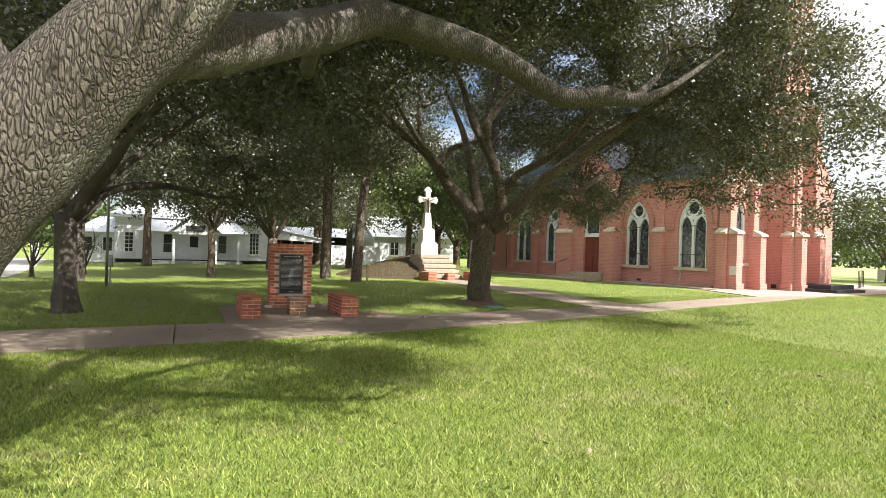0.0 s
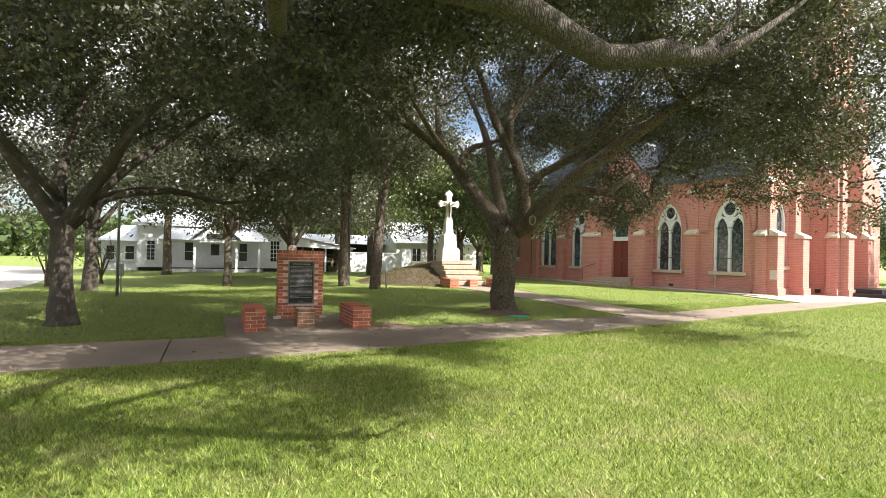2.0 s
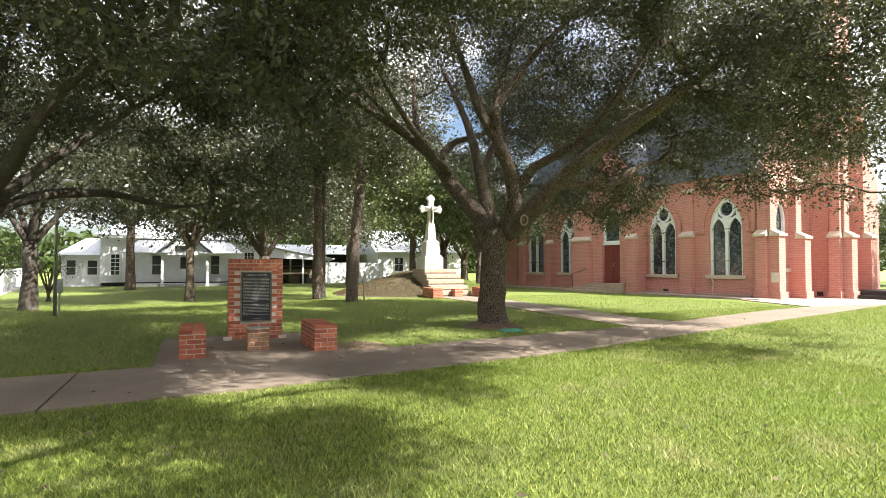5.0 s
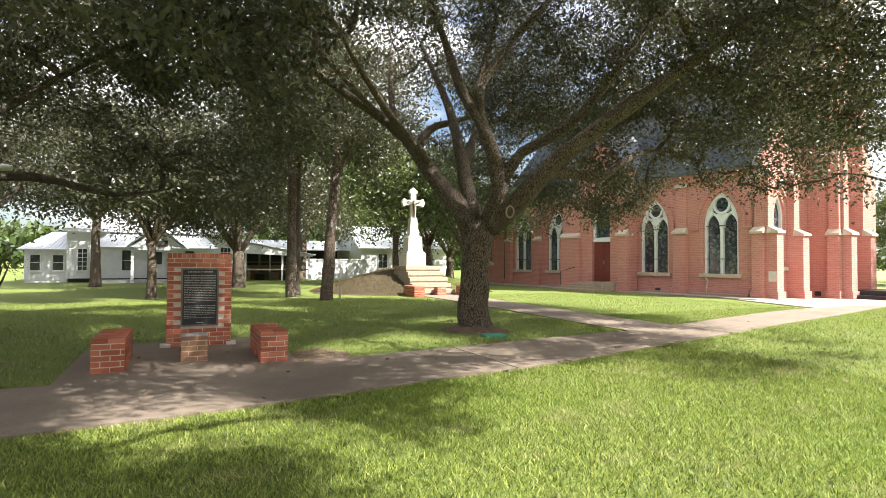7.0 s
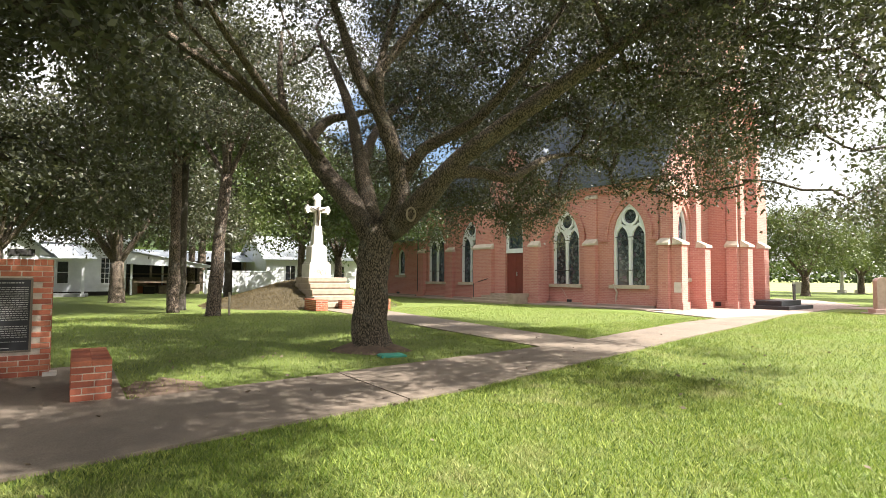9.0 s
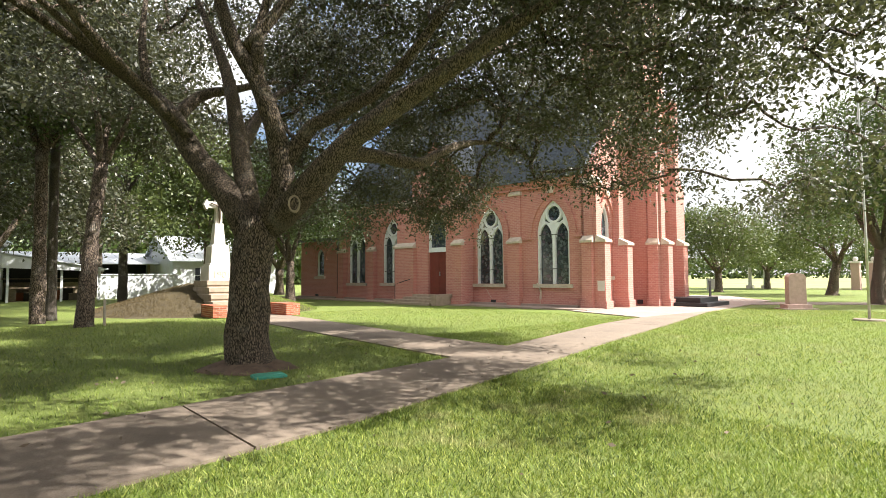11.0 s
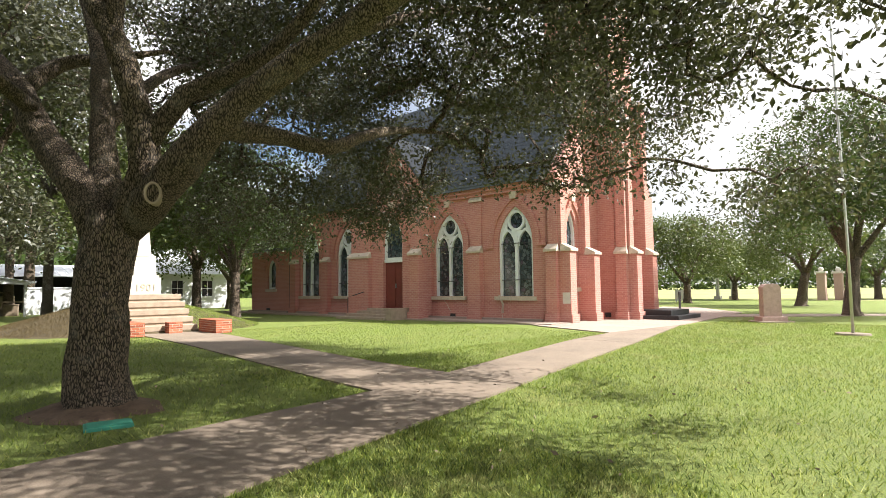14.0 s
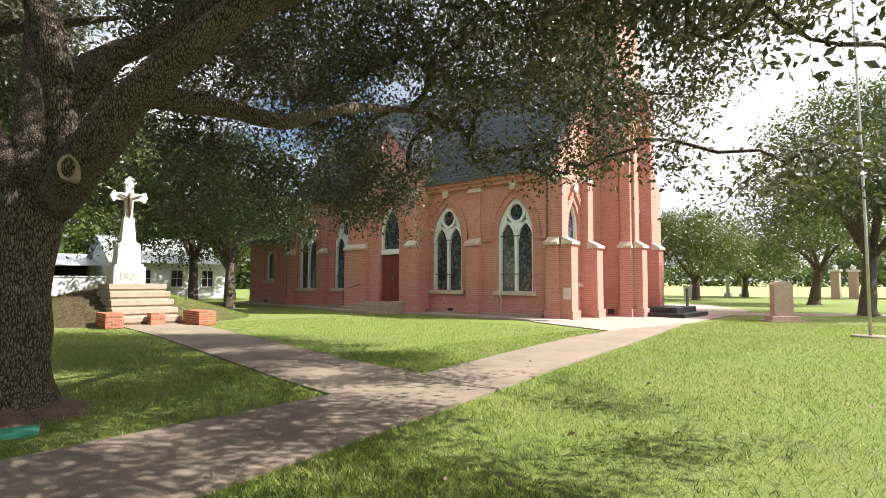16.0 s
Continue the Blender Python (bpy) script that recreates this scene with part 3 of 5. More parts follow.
def gothic_window(frame_m, uc, h, sill, spring, apex, lights=2):
    win = part("window", band(bmesh.new(), arch(uc, h, sill, spring, apex), 0.11, frame_m, 0.10, 0.24), M_FRAME, church, "pale painted traceried window")
    win.data.transform(church.matrix_world.inverted())
    bm = prism(bmesh.new(), arch(uc, h - 0.03, sill, spring, apex - 0.03), frame_m, 0.2, 0.22)
    wpart("glass", bm, M_GLASS, win, "dark leaded stained glass")
    bm = bmesh.new()
    if lights == 2:
        prism(bm, [(uc - 0.065, sill), (uc + 0.065, sill), (uc + 0.065, spring + 0.25), (uc - 0.065, spring + 0.25)], frame_m, 0.09, 0.2)
        for s in (-1, 1):
            c = uc + s * h * 0.5
            band(bm, arch(c, h * 0.5 - 0.02, spring - 0.15, spring - 0.1, spring + 0.55), 0.085, frame_m, 0.11, 0.2)
        cz, cr = spring + 0.86, 0.41
        ring = [(uc + cr * math.sin(a), cz + cr * math.cos(a)) for a in np.linspace(0, 2 * math.pi, 20, endpoint=False)]
        band(bm, ring, 0.10, frame_m, 0.09, 0.2, closed=True)
        # solid spandrels between the lights, the roundel and the arch
        prism(bm, [(uc - 0.30, spring + 0.47), (uc, spring + 0.10), (uc + 0.30, spring + 0.47), (uc, spring + 0.52)], frame_m, 0.115, 0.19)
        for s in (-1, 1):
            prism(bm, [(uc + s * 0.80, spring + 0.12), (uc + s * 0.44, spring + 0.50), (uc + s * 0.42, spring + 0.86), (uc + s * 0.62, spring + 0.72)][::s], frame_m, 0.116, 0.19)
        wpart("tracery", bm, M_FRAME, win)
        bm = bmesh.new()
        for z in (sill + 0.62, spring - 0.05):
            prism(bm, [(uc - h + 0.1, z), (uc + h - 0.1, z), (uc + h - 0.1, z + 0.028), (uc - h + 0.1, z + 0.028)], frame_m, 0.07, 0.1)
        wpart("saddle_bar", bm, M_BLACK, win)["kind"] = "stuff"
    else:
        prism(bm, [(uc - h, sill), (uc + h, sill), (uc + h, sill + 0.1), (uc - h, sill + 0.1)], frame_m, 0.1, 0.2)
        wpart("bottom_rail", bm, M_FRAME, win)
    if sill < 2:
        bm = prism(bmesh.new(), [(uc - h - 0.16, sill - 0.16), (uc + h + 0.16, sill - 0.16), (uc + h + 0.16, sill - 0.005), (uc - h - 0.16, sill - 0.005)], frame_m, -0.09, 0.2)
        wpart("sill", bm, M_CAP, win, "weathered stone sill")
    return win


def hood(frame_m, uc, h, spring, apex, ret=0.28):
    """The raised brick moulding over an opening, with its level ends and keystone."""
    line = arch(uc, h + 0.34, spring - 0.1, spring, apex + 0.42)
    bm = band(bmesh.new(), line, 0.13, frame_m, -0.075, 0.05)
    for s in (-1, 1):
        a, b = sorted((uc + s * (h + 0.21), uc + s * (h + 0.34 + ret)))
        prism(bm, [(a, spring - 0.2), (b, spring - 0.2), (b, spring - 0.1), (a, spring - 0.1)], frame_m, -0.076, 0.05)
    # dentils along the outer edge
    for (ua, va), (ub, vb) in zip(line[1:-1], line[2:]):
        m = Vector(((ua + ub) / 2, (va + vb) / 2))
        prism(bm, [(m.x - 0.05, m.y - 0.05), (m.x + 0.05, m.y - 0.05), (m.x + 0.05, m.y + 0.05), (m.x - 0.05, m.y + 0.05)], frame_m, -0.095, 0.0)
    wpart("hood_mould", bm, M_BRICKS, church)
    bm = prism(bmesh.new(), [(uc - 0.12, apex + 0.28), (uc + 0.12, apex + 0.28), (uc + 0.16, apex + 0.56), (uc - 0.16, apex + 0.56)], frame_m, -0.13, 0.02)
    wpart("keystone", bm, M_CAP, church, "pale stone keystone")


def cap(bm, frame_m, u0, u1, d_out, d_in, z0, z1):
    """A sloping stone offset on a buttress."""
    a = 0.06
    pts = [(u0 - a, d_out - a, z0), (u1 + a, d_out - a, z0), (u1 + a, d_in, z0), (u0 - a, d_in, z0),
           (u0 - a, d_out - a, z0 + 0.09), (u1 + a, d_out - a, z0 + 0.09), (u1 + 0.0, d_in, z1), (u0 - 0.0, d_in, z1)]
    vs = [bm.verts.new(frame_m @ Vector(p)) for p in pts]
    for q in ((3, 2, 1, 0), (4, 5, 6, 7), (0, 1, 5, 4), (1, 2, 6, 5), (2, 3, 7, 6), (3, 0, 4, 7)):
        bm.faces.new([vs[i] for i in q])


def buttress(frame_m, u0, u1, out, low, high, thin=0.18):
    """A stepped brick buttress with two stone offsets."""
    bm = bmesh.new()
    for a, b, d, z0, z1 in ((u0 - 0.05, u1 + 0.05, -out - 0.06, 0.0, 0.33), (u0, u1, -out, 0.33, low), (u0 + 0.03, u1 - 0.03, -thin, low, high)):
        prism(bm, [(a, z0), (b, z0), (b, z1), (a, z1)], frame_m, d, 0.02)
    bu = part("buttress", bm, M_BRICKS, church)
    bu.data.transform(church.matrix_world.inverted())
    bm = bmesh.new()
    cap(bm, frame_m, u0, u1, -out, -thin + 0.02, low, low + 0.30)
    wpart("offset_stone", bm, M_CAP, bu, "pale weathered stone offset")
    bm = bmesh.new()
    cap(bm, frame_m, u0 + 0.03, u1 - 0.03, -thin, 0.0, high, high + 0.3)
    wpart("offset_stone", bm, M_CAP, bu, "pale weathered stone offset")


def build_church():
    big = dict(sill=0.98, spring=3.08, apex=4.5)
    centres = [19.8, 23.2, 30.05, 33.2]
    ops = [(c, 0.8, 0.98, 3.08, 4.5) for c in centres]
    wpart("wall", pierced(bmesh.new(), SIDE, 17.95, 24.2, 0.0, 5.35, 0.0, 0.5, ops[:2]), M_BRICKS, church)
    wpart("wall", pierced(bmesh.new(), SIDE, 27.45, 34.85, 0.0, 5.35, 0.0, 0.5, ops[2:]), M_BRICKS, church)
    for c in centres:
        gothic_window(SIDE, c, 0.8, **big)
        hood(SIDE, c, 0.8, 3.08, 4.5)
    # side door bay, standing forward
    bm = pierced(bmesh.new(), BAY, 24.2, 27.45, 0.0, 6.1, 0.0, 0.4, [(25.75, 0.62, 0.46, 3.35, 4.62)])
    prism(bm, [(24.2, 6.1), (27.45, 6.1), (25.83, 7.9)], BAY, 0.0, 0.4)
    for u in (24.2, 27.15):
        prism(bm, [(u, 0), (u + 0.3, 0), (u + 0.3, 6.1), (u, 6.1)], BAY, 0.4, 1.0)
    wpart("porch_wall", bm, M_BRICKS, church)
    bm = bmesh.new()
    for s in (-1, 1):
        prism(bm, [(25.83, 8.0), (25.83 + s * 1.83, 6.0), (25.83 + s * 1.83, 6.15), (25.83, 8.2)][::s], BAY, -0.12, 5.0)
    wpart("porch_roof", bm, M_SLATE, church)
    hood(BAY, 25.75, 0.62, 3.35, 4.62, 0.15)
    gothic_window(BAY, 25.75, 0.62, 2.62, 3.35, 4.62, lights=1)
    ring = [(25.83 + 0.34 * math.sin(a), 5.75 + 0.34 * math.cos(a)) for a in np.linspace(0, 2 * math.pi, 16, endpoint=False)]
    wpart("roundel", band(bmesh.new(), ring, 0.12, BAY, -0.06, 0.03, closed=True), M_CAP, church, "pale stone roundel")
    door = part("door", boxes((22.13, 22.19, 25.13, 26.37, 0.46, 2.50)), M_DOOR, church, "dark red painted double door, closed")
    door.data.transform(church.matrix_world.inverted())
    bm = boxes((22.10, 22.14, 26.345, 25.755, 0.46, 2.50), (22.105, 22.135, 25.2, 25.68, 0.6, 0.65), (22.105, 22.135, 25.82, 26.3, 0.6, 0.65),
               (22.105, 22.135, 25.2, 25.68, 1.45, 1.5), (22.105, 22.135, 25.82, 26.3, 1.45, 1.5), (22.105, 22.135, 25.2, 25.68, 2.36, 2.41), (22.105, 22.135, 25.82, 26.3, 2.36, 2.41))
    wpart("panelling", bm, M_DOOR, door)
    wpart("handle", boxes((22.06, 22.12, 25.66, 25.70, 1.35, 1.55)), M_GREY, door, "small metal handle")
    wpart("transom", boxes((22.03, 22.25, 25.13, 26.37, 2.50, 2.63)), M_FRAME, church)
    for k in range(4):
        wpart("step", boxes((20.62 + 0.34 * k, 22.12, 24.95, 28.1 - 0.32 * k, 0.115 * k, 0.115 * (k + 1)), bevel=0.012), M_STEPST, church, "worn stone step")
    wpart("step_cheek", boxes((20.75, 22.0, 24.62, 24.94, 0.0, 0.5), bevel=0.015), M_STEPST, church)
    rail = bmesh.new()
    tube(rail, [(21.0, 27.7, 0.1), (21.0, 27.7, 0.95), (21.25, 27.55, 1.05), (21.9, 27.35, 1.25)], [0.02] * 4, 8)
    tube(rail, [(21.83, 27.37, 0.3), (21.83, 27.37, 1.24)], [0.02] * 2, 8)
    wpart("handrail", rail, M_BLACK, church, "black iron handrail")
    for u0, u1 in ((21.35, 21.95), (31.35, 31.9), (34.2, 34.75)):
        buttress(SIDE, u0, u1, 0.26, 2.74, 4.85, 0.08)
    buttress(BAY, 23.95, 24.5, 0.24, 2.74, 4.85, 0.08)
    buttress(BAY, 27.155, 28.55, 0.24, 2.74, 4.85, 0.08)
    # base courses
    for b in ((22.72, 22.84, 18.5, 21.3, 0.0, 0.33), (22.72, 22.84, 22.0, 23.95, 0.0, 0.33), (22.72, 22.84, 27.7, 31.3, 0.0, 0.33), (22.72, 22.84, 31.95, 34.15, 0.0, 0.33), (21.86, 21.96, 24.55, 25.12, 0, 0.33), (21.86, 21.96, 26.4, 27.1, 0, 0.33)):
        wpart("plinth", boxes(b), M_BRICKS, church)
    bm = boxes((22.60, 22.73, 18.5, 24.2, 0.0, 0.14), (22.60, 22.73, 27.45, 39.2, 0.0, 0.14))
    wpart("footing", bm, M_PLAZA, church, "rough concrete footing")
    for y in (22.9, 29.6, 37.2):
        wpart("vent", boxes((22.705, 22.76, y - 0.14, y + 0.14, 0.12, 0.26)), M_BLACK, church, "dark basement vent")
    # cornice, roof
    bm = boxes((22.70, 22.84, 18.6, 24.2, 5.05, 5.2), (22.62, 22.84, 18.6, 24.2, 5.2, 5.37), (22.70, 22.84, 27.45, 34.85, 5.05, 5.2), (22.62, 22.84, 27.45, 34.85, 5.2, 5.37))
    wpart("cornice", bm, M_BRICKS, church)
    end = Matrix(((1, 0, 0, 0), (0, 1, 0, 0), (0, 0, 1, 0), (0, 0, 0, 1)))
    bm = bmesh.new()
    prism(bm, [(22.5, 5.35), (22.5, 5.47), (27.6, 11.6), (32.7, 5.47), (32.7, 5.35), (27.6, 11.45)], end, 18.2, 35.05)
    wpart("roof", bm, M_SLATE, church, "steep dark slate roof")
    bm = bmesh.new()
    for k in range(40):
        t = (k + 0.5) / 40
        x, z = 22.5 + 5.1 * t, 5.47 + 6.13 * t
        bm_box = (x - 0.09, x + 0.09, 18.18, 35.07, z - 0.08, z + 0.02)
        box(bm, *bm_box)
    wpart("slate_coursing", bm, M_SLATE, church)["kind"] = "stuff"
    # facade, standing back behind its buttresses
    wpart("wall", pierced(bmesh.new(), FRONT, 22.83, 26.1, 0.0, 5.6, 0.0, 0.5, [(23.95, 0.4, 1.3, 3.3, 4.3)]), M_BRICKS, church)
    wpart("wall", pierced(bmesh.new(), FRONT, 28.25, 32.3, 0.0, 5.6, 0.0, 0.5, [(31.0, 0.4, 1.3, 3.3, 4.3)]), M_BRICKS, church)
    for c in (23.95, 31.0):
        gothic_window(FRONT, c, 0.4, 1.3, 3.3, 4.3, lights=1)
    hood(FRONT, 23.95, 0.4, 3.3, 4.3, 0.1)
    wpart("gable", prism(bmesh.new(), [(22.83, 5.6), (32.3, 5.6), (27.6, 11.3)], FRONT, 0.0, 0.5), M_BRICKS, church)
    wpart("wall", boxes((31.8, 32.28, 18.45, 34.55, 0, 5.4)), M_BRICKS, church)
    wpart("wall", boxes((23.34, 32.3, 34.57, 34.85, 0, 5.6)), M_BRICKS, church)
    bm = prism(bmesh.new(), [(22.9, 5.6), (32.2, 5.6), (27.6, 11.2)], FRONT, 16.6, 16.9)
    wpart("gable", bm, M_BRICKS, church)
    # the corner has one buttress on the long wall and a deeper one on the front, with the cornerstone
    buttress(SIDE, 17.87, 18.3, 0.26, 2.62, 4.9, 0.1)
    buttress(FRONT, 22.75, 23.2, 0.56, 2.62, 5.0, 0.2)
    wpart("cornerstone", boxes((22.73, 22.79, 17.42, 17.72, 0.72, 1.12)), M_STONE, church, "white marble cornerstone")
    buttress(FRONT, 24.45, 24.9, 0.66, 2.55, 5.0, 0.3)
    for b in ((23.26, 24.38, 17.86, 17.96, 0, 0.33), (24.97, 26.05, 17.86, 17.96, 0, 0.33)):
        wpart("plinth", boxes(b), M_BRICKS, church)
    wpart("vent", boxes((23.5, 23.7, 17.84, 17.9, 0.12, 0.3)), M_BLACK, church, "dark basement vent")
    # tower, with buttresses to the side and to the front
    bm = pierced(bmesh.new(), TOWER, 26.1, 28.25, 0.0, 4.05, 0.0, 0.4, [(27.2, 0.52, 0.4, 2.6, 3.7)])
    pierced(bm, TOWER, 26.1, 28.25, 4.05, 20.0, 0.0, 0.4, [(27.2, 0.4, 4.3, 6.6, 7.4)])
    box(bm, 26.1, 26.5, 17.6, 20.2, 0, 20)
    box(bm, 27.85, 28.25, 17.6, 20.2, 0, 20)
    box(bm, 26.5, 27.85, 19.8, 20.2, 0, 20)
    wpart("tower", bm, M_BRICKS, church, "tall square brick bell tower")
    side = Matrix(((0, 1, 0, 26.1), (1, 0, 0, 0), (0, 0, 1, 0), (0, 0, 0, 1)))
    buttress(side, 16.65, 17.08, 0.26, 2.6, 9.0, 0.16)
    for u0, u1 in ((26.1, 26.55), (27.72, 28.2)):
        buttress(TOWER, u0, u1, 0.9, 2.6, 9.0, 0.62)
    wpart("plinth", boxes((26.02, 26.11, 17.15, 17.9, 0, 0.33)), M_BRICKS, church)
    wpart("vent", boxes((26.0, 26.06, 17.4, 17.65, 0.1, 0.28)), M_BLACK, church, "dark basement vent")
    wpart("door", boxes((26.69, 27.71, 17.4, 17.46, 0.4, 2.6)), M_DOOR, church, "dark red front door, closed")
    gothic_window(TOWER, 27.2, 0.52, 2.55, 2.6, 3.7, lights=1)
    upper = gothic_window(TOWER, 27.2, 0.4, 4.3, 6.6, 7.4, lights=1)
    wpart("sill", boxes((26.65, 27.75, 17.05, 17.3, 4.12, 4.29)), M_FRAME, upper, "pale stone sill")
    hood(TOWER, 27.2, 0.52, 2.6, 3.7, 0.0)
    wpart("spire", prism(bmesh.new(), [(25.9, 20.0), (28.45, 20.0), (27.17, 28.0)], Matrix(((1, 0, 0, 0), (0, 1, 0, 18.7), (0, 0, 1, 0), (0, 0, 0, 1))), -1.6, 1.6), M_SLATE, church)
    for a, b, c, d, z0, z1 in ((26.35, 29.0, 14.9, 16.25, 0.0, 0.18), (26.6, 28.7, 15.25, 17.2, 0.18, 0.38)):
        wpart("front_step", boxes((a, b, c, d, z0, z1), bevel=0.01), M_BLACK, church, "black covered front step")
    # low sacristy
    bm = pierced(bmesh.new(), SIDE, 34.85, 39.2, 0.0, 3.6, 0.0, 0.4, [(37.0, 0.42, 1.38, 2.6, 3.1)])
    box(bm, 23.23, 33.0, 38.85, 39.2, 0, 3.6)
    box(bm, 32.6, 33.0, 34.85, 38.84, 0, 3.6)
    wpart("sacristy_wall", bm, M_BRICKS, church)
    gothic_window(SIDE, 37.0, 0.42, 1.38, 2.6, 3.1, lights=1)
    hood(SIDE, 37.0, 0.42, 2.6, 3.1, 0.05)
    wpart("sacristy_roof", boxes((22.6, 33.2, 34.86, 39.45, 3.6, 3.74)), M_SLATE, church)
    bm = bmesh.new()
    tube(bm, [(22.74, 34.95, 5.3), (22.72, 34.95, 0.2), (22.55, 34.95, 0.05)], [0.05] * 3, 8)
    wpart("downpipe", bm, M_BLACK, church, "black rainwater pipe")
    # pale repair streak and wires of mortar on the brick
    for y, z0, pts in ((20.35, 0.1, [(0, 0), (0.04, 0.3), (0.0, 0.55), (0.12, 0.8), (0.18, 0.92)]), (23.1, 0.35, [(0, 0), (0.1, 0.12), (0.22, 0.3), (0.36, 0.45)])):
        bm = bmesh.new()
        band(bm, [(y + a, z0 + b) for a, b in pts], 0.025, SIDE, -0.006 if z0 > 0.3 else -0.118, 0.01)
        wpart("mortar_repair", bm, M_MORTAR, church, "pale mortar crack repair")


build_church()
# the whole church stands turned a little from the walk's axes, about its near corner
church.matrix_world = pose(22.83, 18.2, 0, 0, 0, 5) @ pose(-22.83, -18.2, 0) @ church.matrix_world

# ---- brick marker, benches, cross ----


def brick_mesh(name, lx, ly, lz, mat):
    bm = bmesh.new()
    box(bm, -lx / 2, lx / 2, -ly / 2, ly / 2, 0, lz, bevel=0.004)
    for v in bm.verts:
        v.co += Vector((noise.noise(v.co * 31), noise.noise(v.co * 37), noise.noise(v.co * 41))) * 0.0025
    me = bpy.data.meshes.new(name)
    bm.to_mesh(me)
    bm.free()
    me.materials.append(mat)
    return me


BRICKS = {}


def lay(parent, mat, x, y, z, lx, ly, lz=0.058):
    key = (mat.name, round(lx, 3), round(ly, 3), round(lz, 3))
    if key not in BRICKS:
        BRICKS[key] = brick_mesh("brick", lx, ly, lz, mat)
    ob = new("brick", BRICKS[key])
    ob.parent = parent
    ob.location = (x + RNG.uniform(-0.002, 0.002), y + RNG.uniform(-0.002, 0.002), z)
    return ob


def courses(parent, mat, w, d, n, z0, pitch=0.0695, hole=None, full=0.2, deep=0.095):
    """Brick courses round a box w wide (x) and d deep (y); hole=(z from, z to, half width) leaves the front face open."""
    j = 0.011
    for c in range(n):
        z = z0 + c * pitch
        odd = c % 2
        for side in (-1, 1):
            # faces along x
            first = full if not odd else (full - j) / 2 + 0.0
            x = -w / 2
            ln = first
            while x < w / 2 - 0.02:
                ln = min(ln, w / 2 - x)
                cx = x + ln / 2
                if side == 1 or hole is None or not (hole[0] < z + 0.03 < hole[1]) or abs(cx) > hole[2]:
                    lay(parent, mat, cx, side * (d / 2 - deep / 2), z, ln, deep)
                x += ln + j
                ln = full
            # faces along y, between the two
            y = -d / 2 + deep + j
            ln = first
            while y < d / 2 - deep - j - 0.02:
                ln = min(ln, d / 2 - deep - j - y)
                if ln > 0.02:
                    lay(parent, mat, side * (w / 2 - deep / 2), y + ln / 2, z, deep, ln)
                y += ln + j
                ln = full


def brick_bench(x, y, w, d, n, label, mat=M_BRICK, group="brick benches", capmat=None):
    b = thing("brick_bench", x, y, 0.02, label, "bench", group)
    h = n * 0.0695
    part("mortar_core", boxes((-w / 2 + 0.006, w / 2 - 0.006, -d / 2 + 0.006, d / 2 - 0.006, 0, h + 0.004)), M_MORTAR, b)
    courses(b, mat, w, d, n, 0.004)
    k = max(3, int(d / 0.073))
    for i in range(k):
        for j in range(2):
            lay(b, capmat or mat, (j - 0.5) * w / 2, -d / 2 + d * (i + 0.5) / k, h + 0.004, w / 2 - 0.004, d / k - 0.006, 0.052)
    return b


def build_marker():
    # centre of the slab-like pier: x 1.63 to 2.67, y 12.9 to 13.3
    p = thing("brick_marker", 2.16, 13.28, 0.02, "red brick historical marker with a dark bronze plaque", "marker")
    w, d, n = 0.95, 0.40, 20
    part("mortar_core", boxes((-w / 2 + 0.006, w / 2 - 0.006, -d / 2 + 0.008, d / 2 - 0.008, 0, n * 0.0695 + 0.07)), M_MORTAR, p)
    courses(p, M_BRICK, w, d, n, 0.004, hole=(0.30, 1.24, 0.275))
    for i in range(14):
        lay(p, M_BRICK, -w / 2 + w * (i + 0.5) / 14, 0, n * 0.0695 + 0.004, w / 14 - 0.008, d, 0.075)
    q = part("plaque", boxes((-0.26, 0.26, -d / 2 - 0.012, -d / 2 + 0.06, 0.33, 1.22), bevel=0.004), M_PLAQUE, p, "dark cast plaque with small raised lettering")
    for b in ((-0.275, -0.25, 0.315, 1.235), (0.25, 0.275, 0.315, 1.235), (-0.25, 0.25, 0.315, 0.338), (-0.25, 0.25, 1.212, 1.235)):
        part("rim", boxes((b[0], b[1], -d / 2 - 0.026, -d / 2 + 0.03, b[2], b[3])), M_BRONZE, q)
    # lines of lettering, too small to read
    r = random.Random(3)
    for k in range(29):
        z = 1.165 - 0.0268 * k
        if k in (1, 19) or z < 0.42:
            continue
        bm = bmesh.new()
        x, end = (-0.18, 0.18) if k == 0 else (-0.23, 0.23 if k not in (18, 26) else -0.05)
        hgt = 0.018 if k == 0 else 0.0095
        while x < end:
            ln = min(r.uniform(0.011, 0.05), end - x)
            box(bm, x, x + ln, -d / 2 - 0.0155, -d / 2 - 0.01, z, z + hgt)
            x += ln + 0.008
        part("text_line", bm, M_LETTER, q)
    part("text_line", boxes((-0.055, 0.055, -d / 2 - 0.0155, -d / 2 - 0.01, 0.365, 0.374)), M_LETTER, q)
    for x in (-0.51, 0.45):
        part("footing", boxes((x - 0.05, x + 0.1, -d / 2 - 0.06, -d / 2 + 0.1, -0.02, 0.05)), M_STONE, p)


